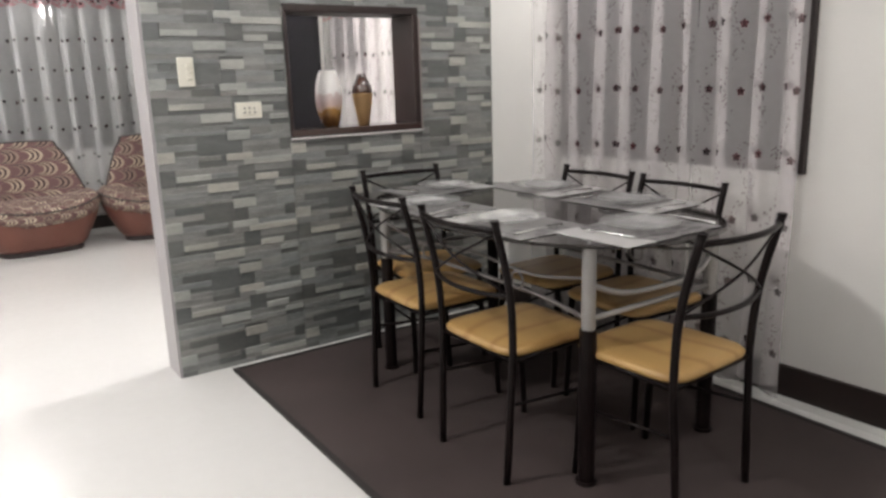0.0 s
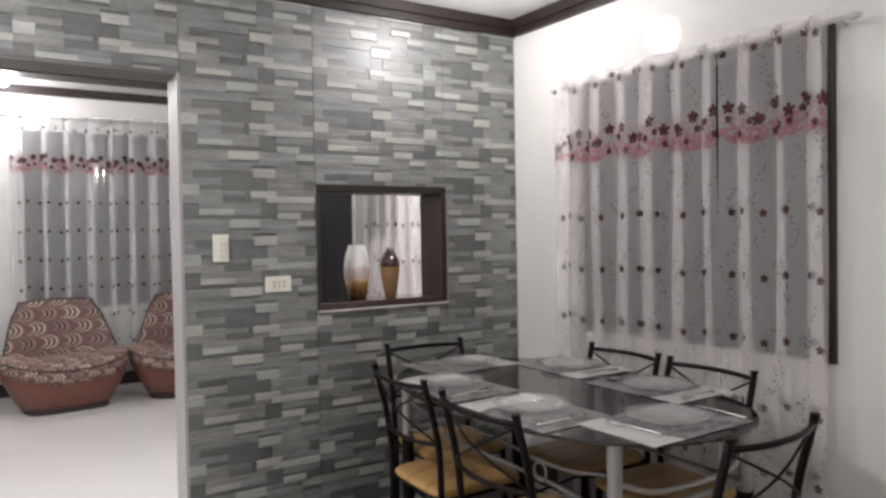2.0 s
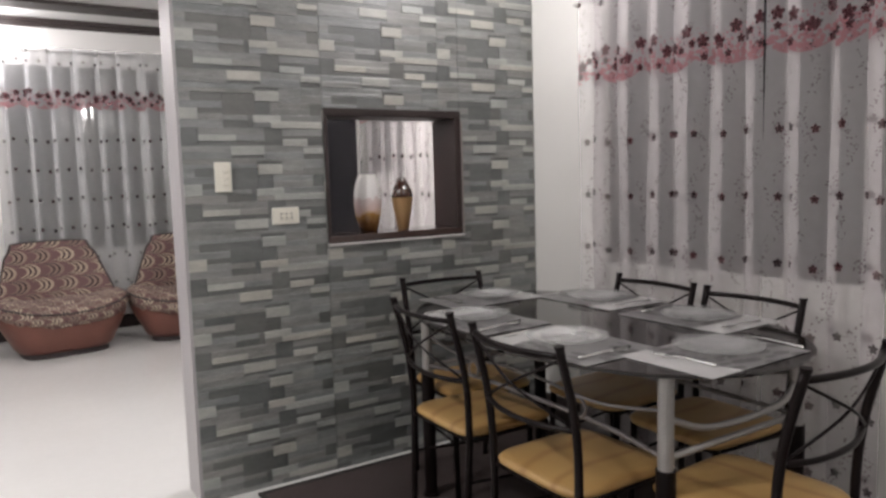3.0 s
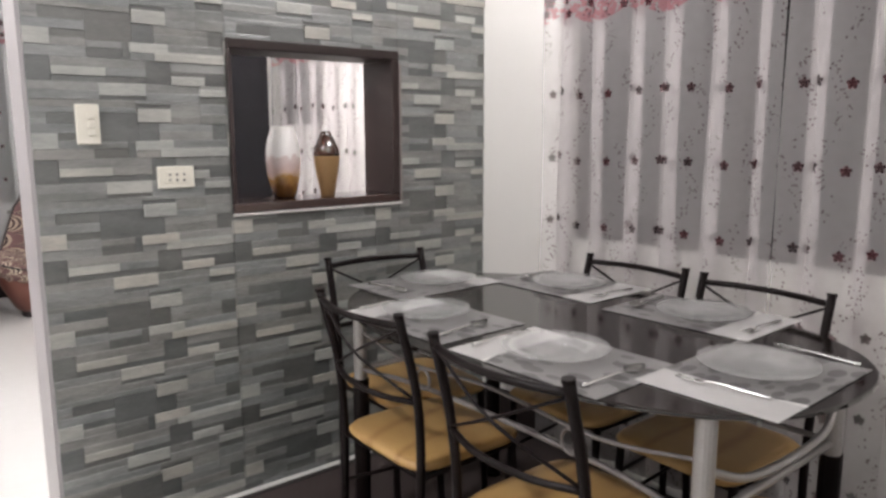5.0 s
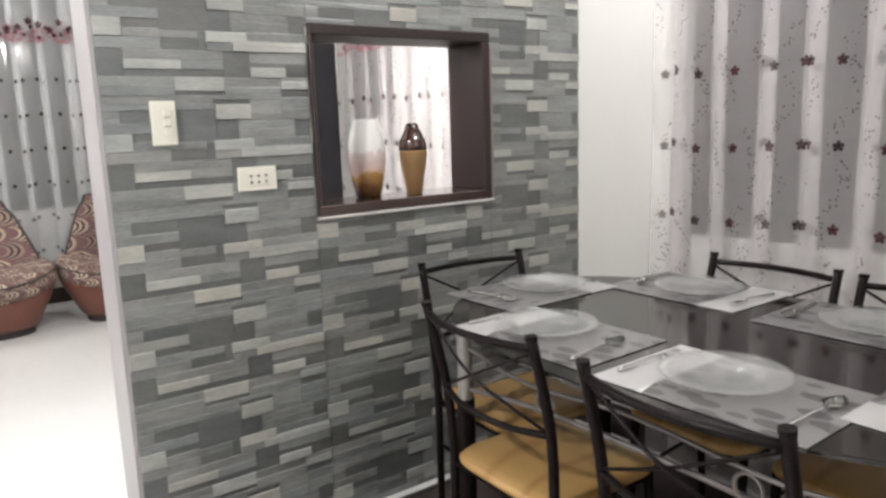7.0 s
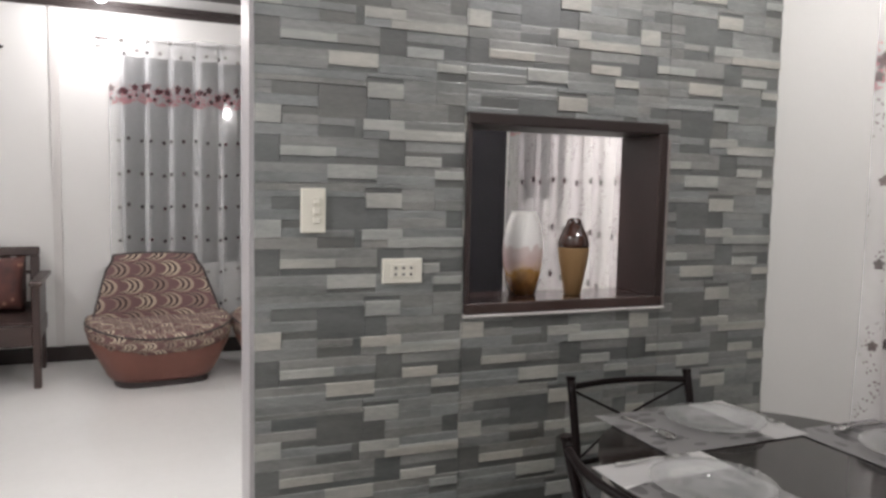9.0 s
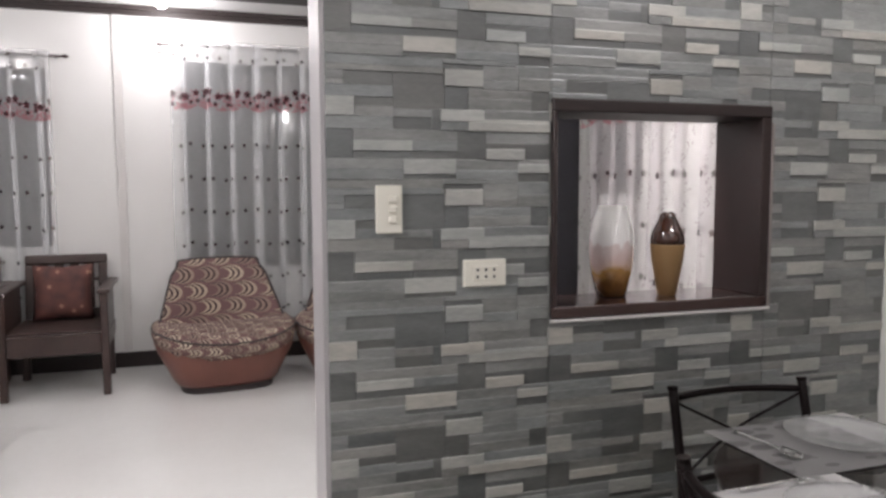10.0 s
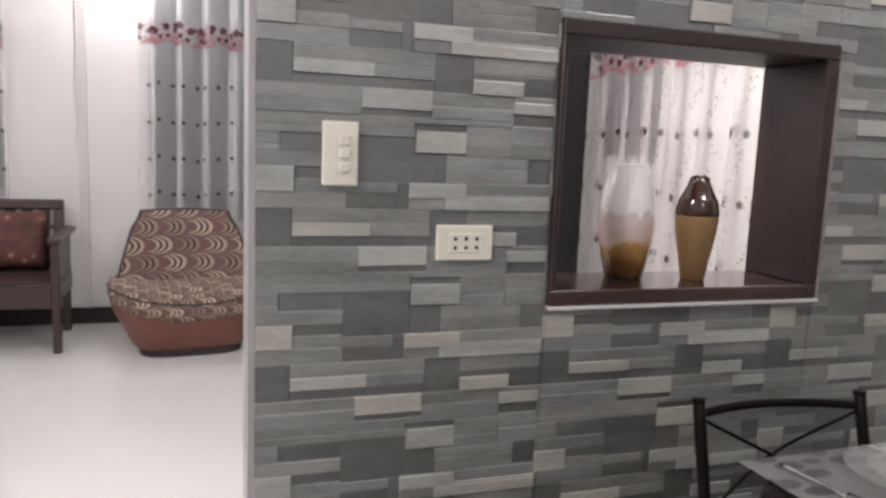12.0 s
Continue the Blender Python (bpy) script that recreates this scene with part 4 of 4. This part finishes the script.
def tub_sofa(m, label):
    """A tub chair on a narrow base, front towards -y, origin under its middle."""
    root = thing("armchair", m, label, "armchair", "patterned armchairs")
    part("plinth", loft([super_ring(0, -0.02, z, 0.31, 0.27, 4, 32) for z in (0.0, 0.045)]), M_PIPING, root, "dark base")
    prof = [(0.045, 0.335, 0.295, 0), (0.07, 0.355, 0.315, 0), (0.18, 0.405, 0.35, 0), (0.29, 0.455, 0.375, 0.0), (0.36, 0.475, 0.385, 0.0), (0.395, 0.465, 0.375, 0.0), (0.41, 0.44, 0.35, 0.0)]
    part("body", loft([super_ring(0, 0.0, z, hx, hy, 3.2, 48) for z, hx, hy, _ in prof]), M_LEATHER, root, "reddish brown leatherette body", True)
    skirt = loft([super_ring(0, -0.005, z, hx, hy, 3.2, 48) for z, hx, hy in ((0.30, 0.466, 0.386), (0.36, 0.488, 0.398), (0.41, 0.480, 0.390), (0.435, 0.455, 0.365), (0.455, 0.40, 0.31), (0.462, 0.30, 0.22))])
    for v in skirt.verts:
        # the seat dips in the middle and rises to the arms
        v.co.z += 0.085 * min(1.0, abs(v.co.x) / 0.46) ** 2 - 0.03
        if v.co.z < 0.34:
            v.co.z += 0.012 * math.sin(v.co.x * 60)
    uv_box(part("seat", skirt, M_SOFA_SEAT, root, "patterned fabric seat cover", True))
    rim = []
    for k in range(25):
        a = math.pi + math.pi * k / 24
        c, q = math.cos(a), math.sin(a)
        x, y = 0.484 * math.copysign(abs(c) ** (2 / 3.2), c), -0.005 + 0.394 * math.copysign(abs(q) ** (2 / 3.2), q)
        rim.append((x, y, 0.375 + 0.085 * min(1.0, abs(x) / 0.46) ** 2))
    part("seat_piping", tube(rim, 0.007, 6), M_PIPING, root, "black piping", True)
    rings = []
    n = 13
    for k in range(n):
        t = k / (n - 1)
        z = 0.33 + 0.60 * t
        half = 0.455 - 0.155 * t ** 1.25
        thick = 0.085 - 0.03 * t
        if t > 0.9:
            half, thick = half - 0.02, thick - 0.02
        ring = []
        for q in range(36):
            a = 6.28318 * q / 36
            c, s = math.cos(a), math.sin(a)
            x = half * math.copysign(abs(c) ** 0.55, c)
            y = 0.215 + 0.10 * t + thick * math.copysign(abs(s) ** 0.8, s) - 0.26 * (x / 0.46) ** 2 * (1 - 0.55 * t)
            ring.append((x, y, z - 0.05 * (abs(x) / 0.46) ** 3 * t))
        rings.append(ring)
    uv_box(part("backrest", loft(rings), M_SOFA, root, "patterned fabric backrest", True))
    edge = [rings[k][0] for k in range(2, n)] + [rings[-1][q] for q in range(1, 18)] + [rings[k][18] for k in range(n - 1, 1, -1)]
    part("piping", tube([(x, y - 0.01, z) for x, y, z in edge], 0.010, 6), M_PIPING, root, "black piping", True)
    return root


tub_sofa(pose(2.85, 10.31, 0, 0, 0, 6) @ Matrix.Diagonal((1.02, 1.035, 0.945, 1)), "brown patterned tub armchair with leatherette base")
tub_sofa(pose(3.86, 10.30, 0, 0, 0, -15) @ Matrix.Diagonal((1.02, 1.035, 0.945, 1)), "brown patterned tub armchair turned towards the room")


def wooden_armchair(m):
    """Front towards -y, origin on the floor under the seat's middle."""
    root = thing("wooden_armchair", m, "dark wooden armchair with an open slatted back", "armchair", "wooden armchairs")

    def raked(lo, hi, bev):
        """A piece of the back, which leans away from the sitter."""
        bm = box(lo, hi, bev, segs=2)
        for v in bm.verts:
            v.co.y += 0.16 * (v.co.z - 0.40)
        return bm

    for s in (-1, 1):
        leg = box((s * 0.310 - 0.024, -0.345, 0), (s * 0.310 + 0.024, -0.275, 0.70), 0.006)
        for v in leg.verts:
            # the front legs narrow and step forward towards the floor
            if v.co.z < 0.2:
                v.co.y = -0.31 + (v.co.y + 0.31) * 0.72 - 0.012
        part("front_leg", leg, M_WOOD, root)
        part("back_leg", box((s * 0.285 - 0.026, 0.25, 0), (s * 0.285 + 0.026, 0.31, 0.42), 0.006), M_WOOD, root)
        arm = box((s * 0.312 - 0.040, -0.37, 0.70), (s * 0.312 + 0.040, 0.345, 0.732), 0.011, segs=2)
        for v in arm.verts:
            v.co.z += 0.02 * math.sin((v.co.y + 0.37) * 4.2)
        part("armrest", arm, M_WOOD, root, "flat worn wooden armrest")
        part("side_panel", box((s * 0.310 - 0.010, -0.27, 0.43), (s * 0.310 + 0.010, 0.26, 0.70), 0.004), M_WOOD, root)
        part("side_rail", box((s * 0.310 - 0.018, -0.275, 0.32), (s * 0.310 + 0.018, 0.25, 0.43), 0.004), M_WOOD, root)
        part("back_stile", raked((s * 0.245 - 0.030, 0.255, 0.40), (s * 0.245 + 0.030, 0.300, 0.845), 0.008), M_WOOD, root)
    part("top_rail", raked((-0.276, 0.250, 0.845), (0.276, 0.305, 0.915), 0.014), M_WOOD, root)
    part("lower_rail", raked((-0.215, 0.262, 0.43), (0.215, 0.295, 0.51), 0.006), M_WOOD, root)
    part("middle_rail", raked((-0.215, 0.262, 0.715), (0.215, 0.290, 0.740), 0.005), M_WOOD, root)
    for x in (-0.155, -0.052, 0.052, 0.155):
        part("slat", raked((x - 0.032, 0.268, 0.51), (x + 0.032, 0.286, 0.845), 0.004), M_WOOD, root)
    part("seat_rail", box((-0.286, -0.335, 0.29), (0.286, -0.300, 0.43), 0.006), M_WOOD, root)
    for k in range(6):
        y = -0.30 + 0.098 * k
        part("seat_board", box((-0.290, y, 0.430), (0.290, y + 0.090, 0.450), 0.004), M_WOOD, root)
    return root


wc = wooden_armchair(pose(1.750, 10.53, 0, 0, 0, 2))
copy_thing(wc, pose(1.035, 10.53, 0, 0, 0, 1))
copy_thing(wc, pose(1.232, 8.99, 0, 0, 0, 90))


def throw_pillow(m, label):
    bm = bmesh.new()
    n = 14
    top, bot = [], []
    for side, store in ((1, top), (-1, bot)):
        for j in range(n + 1):
            row = []
            for i in range(n + 1):
                x, z = -1 + 2 * i / n, -1 + 2 * j / n
                puff = max(0.0, (1 - x ** 4) * (1 - z ** 4)) ** 0.6
                pin = 1 - 0.10 * (1 - abs(x * z)) * max(abs(x), abs(z)) ** 2
                row.append(bm.verts.new((0.21 * x * pin, -side * 0.07 * puff, 0.20 * z * pin)))
            store.append(row)
    for side, g in ((1, top), (-1, bot)):
        for j in range(n):
            for i in range(n):
                q = (g[j][i], g[j][i + 1], g[j + 1][i + 1], g[j + 1][i])
                bm.faces.new(q if side == 1 else q[::-1])
    bmesh.ops.remove_doubles(bm, verts=bm.verts[:], dist=0.001)
    ob = tagged(part("throw_pillow", bm, M_PILLOW, None, "", True), label, "pillow")
    ob.matrix_basis = m


throw_pillow(pose(1.735, 10.715, 0.655, -10, 0, 3) @ Matrix.Diagonal((0.95, 0.9, 1.02, 1)), "rust brown floral throw pillow on a wooden armchair")


def black_cabinet():
    root = thing("display_cabinet", pose(4.105, 8.287, 0), "tall glossy black display cabinet with glass doors", "cabinet")
    gloss = surface("black lacquer", (0.006, 0.006, 0.007), (0.011, 0.010, 0.012), 0.22, relief=0, rough_var=0.04)
    gloss.node_tree.nodes["Principled BSDF"].inputs["Specular IOR Level"].default_value = 0.2
    part("body", box((-0.38, -0.26, 0.06), (0.38, 0.26, 1.95), 0.008), gloss, root)
    part("plinth", box((-0.36, -0.24, 0), (0.36, 0.24, 0.06)), M_BROWN, root)
    part("cornice", box((-0.39, -0.275, 1.95), (0.39, 0.27, 1.99), 0.006), gloss, root)
    for s in (-1, 1):
        door = part("door", box((s * 0.19 - 0.183, -0.282, 0.09), (s * 0.19 + 0.183, -0.262, 1.92), 0.004), gloss, root)
        part("pane", box((s * 0.19 - 0.145, -0.287, 0.80), (s * 0.19 + 0.145, -0.283, 1.87), 0.001), gloss, door, "dark glass pane")
        part("handle", tube(curve([(s * 0.03, -0.283, 0.62), (s * 0.03, -0.31, 0.64), (s * 0.03, -0.31, 0.72), (s * 0.03, -0.283, 0.74)], 4), 0.005, 8), M_CHROME, door, "steel handle", True)


black_cabinet()


# ---------------------------------------------------------------- stone cladding
# one panel of the cladding: pieces as (x0, x1, top, bottom, tone) in panel units, 800 wide and 415 high
PANEL_A = [(0, 95, 0, 100, "D"), (95, 455, 0, 38, "M"), (95, 295, 38, 72, "L"), (295, 455, 38, 72, "M"), (95, 295, 72, 100, "D"), (295, 455, 72, 100, "D"), (455, 560, 0, 100, "D"), (560, 800, 0, 42, "M"), (560, 705, 42, 62, "D"), (560, 705, 62, 100, "L"), (705, 800, 42, 100, "D")]
PANEL_B = [(0, 265, 100, 170, "M"), (265, 450, 100, 152, "L"), (265, 450, 152, 170, "D"), (450, 680, 100, 170, "M"), (680, 800, 100, 115, "M"), (680, 800, 115, 147, "L"), (680, 800, 147, 180, "D")]
PANEL_C = [(0, 405, 170, 222, "M"), (405, 680, 170, 186, "M"), (405, 548, 186, 205, "D"), (548, 680, 186, 270, "M"), (680, 800, 180, 270, "M"), (410, 548, 205, 262, "L"), (0, 65, 222, 270, "M"), (65, 230, 222, 270, "D"), (230, 410, 222, 345, "D")]
PANEL_D = [(0, 230, 270, 308, "M"), (0, 100, 308, 372, "L"), (100, 230, 308, 338, "D"), (100, 230, 338, 372, "M"), (230, 365, 345, 372, "M"), (410, 495, 262, 343, "D"), (495, 730, 270, 340, "M"), (730, 800, 270, 340, "D"), (495, 548, 262, 270, "M")]
PANEL_E = [(365, 395, 345, 415, "D"), (395, 553, 343, 383, "L"), (553, 800, 340, 375, "M"), (495, 553, 340, 343, "M"), (395, 495, 383, 415, "M"), (495, 800, 383, 415, "L"), (553, 800, 375, 383, "L"), (0, 230, 372, 415, "M"), (230, 365, 372, 415, "D")]
PANEL_W, PANEL_H, PANEL_X, PANEL_Z = 0.606, 0.306, 3.056, 1.245


def stone_cladding():
    z_top = DINING_H - 0.085
    regions = [(JAMB, WX0 - 0.0005, 0.0, z_top), (WX0, WX1, 0.0, WZ0 - 0.013), (WX0, WX1, WZ1 + 0.001, z_top), (WX1 + 0.001, EAST - 0.001, 0.0, z_top), (OPEN_W, JAMB - 0.0005, LINTEL, z_top), (-1.19, OPEN_W - 0.0005, 0.0, z_top)]
    pieces = []
    panel = PANEL_A + PANEL_B + PANEL_C + PANEL_D + PANEL_E
    k, g = PANEL_W / 800, PANEL_H / 415
    # tall grey pieces are built of two strips
    cut = []
    for x0, x1, t0, t1, tone in panel:
        if tone == "M" and t1 - t0 > 47:
            t = t0 + (t1 - t0) * random.uniform(0.38, 0.62)
            cut += [(x0, x1, t0, t, tone), (x0, x1, t, t1, tone)]
        else:
            cut.append((x0, x1, t0, t1, tone))
    panel = cut
    # pale pieces stand proud, dark ones lie back
    proud = {"D": (0.0003, 0.0014), "M": (0.0012, 0.0038), "L": (0.0042, 0.0060)}
    lift = [random.uniform(*proud[p[4]]) for p in panel]
    for i in range(-8, 5):
        for j in range(-7, 7):
            for n, (x0, x1, t0, t1, tone) in enumerate(panel):
                a0, a1 = PANEL_X + i * PANEL_W + x0 * k, PANEL_X + i * PANEL_W + x1 * k
                b1, b0 = PANEL_Z + j * PANEL_H - t0 * g, PANEL_Z + j * PANEL_H - t1 * g
                for r0, r1, s0, s1 in regions:
                    p0, p1, q0, q1 = max(a0, r0), min(a1, r1), max(b0, s0), min(b1, s1)
                    if p1 - p0 > 0.004 and q1 - q0 > 0.004:
                        pieces.append((p0, p1, q0, q1, tone, lift[n] + random.uniform(0, 0.0004), n))
    pieces.sort(key=lambda p: math.hypot((p[0] + p[1]) / 2 - 3.6, (p[2] + p[3]) / 2 - 1.25))

    def corners(w, h, d):
        c, top = 0.0003, min(0.0028, h / 3)
        lo = [(-w, d, -h), (w, d, -h), (w, d, h), (-w, d, h)]
        hi = [(-w + c, 0, -h + c), (w - c, 0, -h + c), (w - c, 0, h - top), (-w + c, 0, h - top)]
        lo = [(x, 0.0015 if z > 0 else y, z) for x, y, z in lo[:2]] + [(x, 0.0012, z) for x, y, z in lo[2:]]
        back = [(w, d, h), (-w, d, h)]
        return lo + hi + back, [(4, 5, 6, 7), (0, 1, 5, 4), (1, 8, 2, 6, 5), (2, 3, 7, 6), (9, 0, 4, 7, 3), (8, 9, 3, 2)]

    cache = {}
    for p0, p1, q0, q1, tone, up, n in pieces[:300]:
        w, h = (p1 - p0) / 2, (q1 - q0) / 2
        key = (n, round(w, 3), round(h, 3))
        if key not in cache:
            me = bpy.data.meshes.new("stone_strip")
            vs, fs = corners(w, h, up + 0.008)
            me.from_pydata(vs, [], fs)
            me.materials.append(M_STONE[(tone, False)])
            cache[key] = me
        share("stone_strip", cache[key], partition, Matrix.Translation(((p0 + p1) / 2, STONE - up, (q0 + q1) / 2)))
    for tone in "DML":
        vs, fs = [], []
        for p0, p1, q0, q1, tn, up, n in pieces[300:]:
            if tn != tone:
                continue
            v, f = corners((p1 - p0) / 2, (q1 - q0) / 2, up + 0.008)
            fs += [tuple(len(vs) + a for a in q) for q in f]
            vs += [((p0 + p1) / 2 + x, STONE - up + y, (q0 + q1) / 2 + z) for x, y, z in v]
        me = bpy.data.meshes.new("stone_strips")
        me.from_pydata(vs, [], fs)
        me.materials.append(M_STONE[(tone, True)])
        ob = new("stone_strips", me)
        ob.parent = partition
        ob["kind"] = "stuff"


stone_cladding()
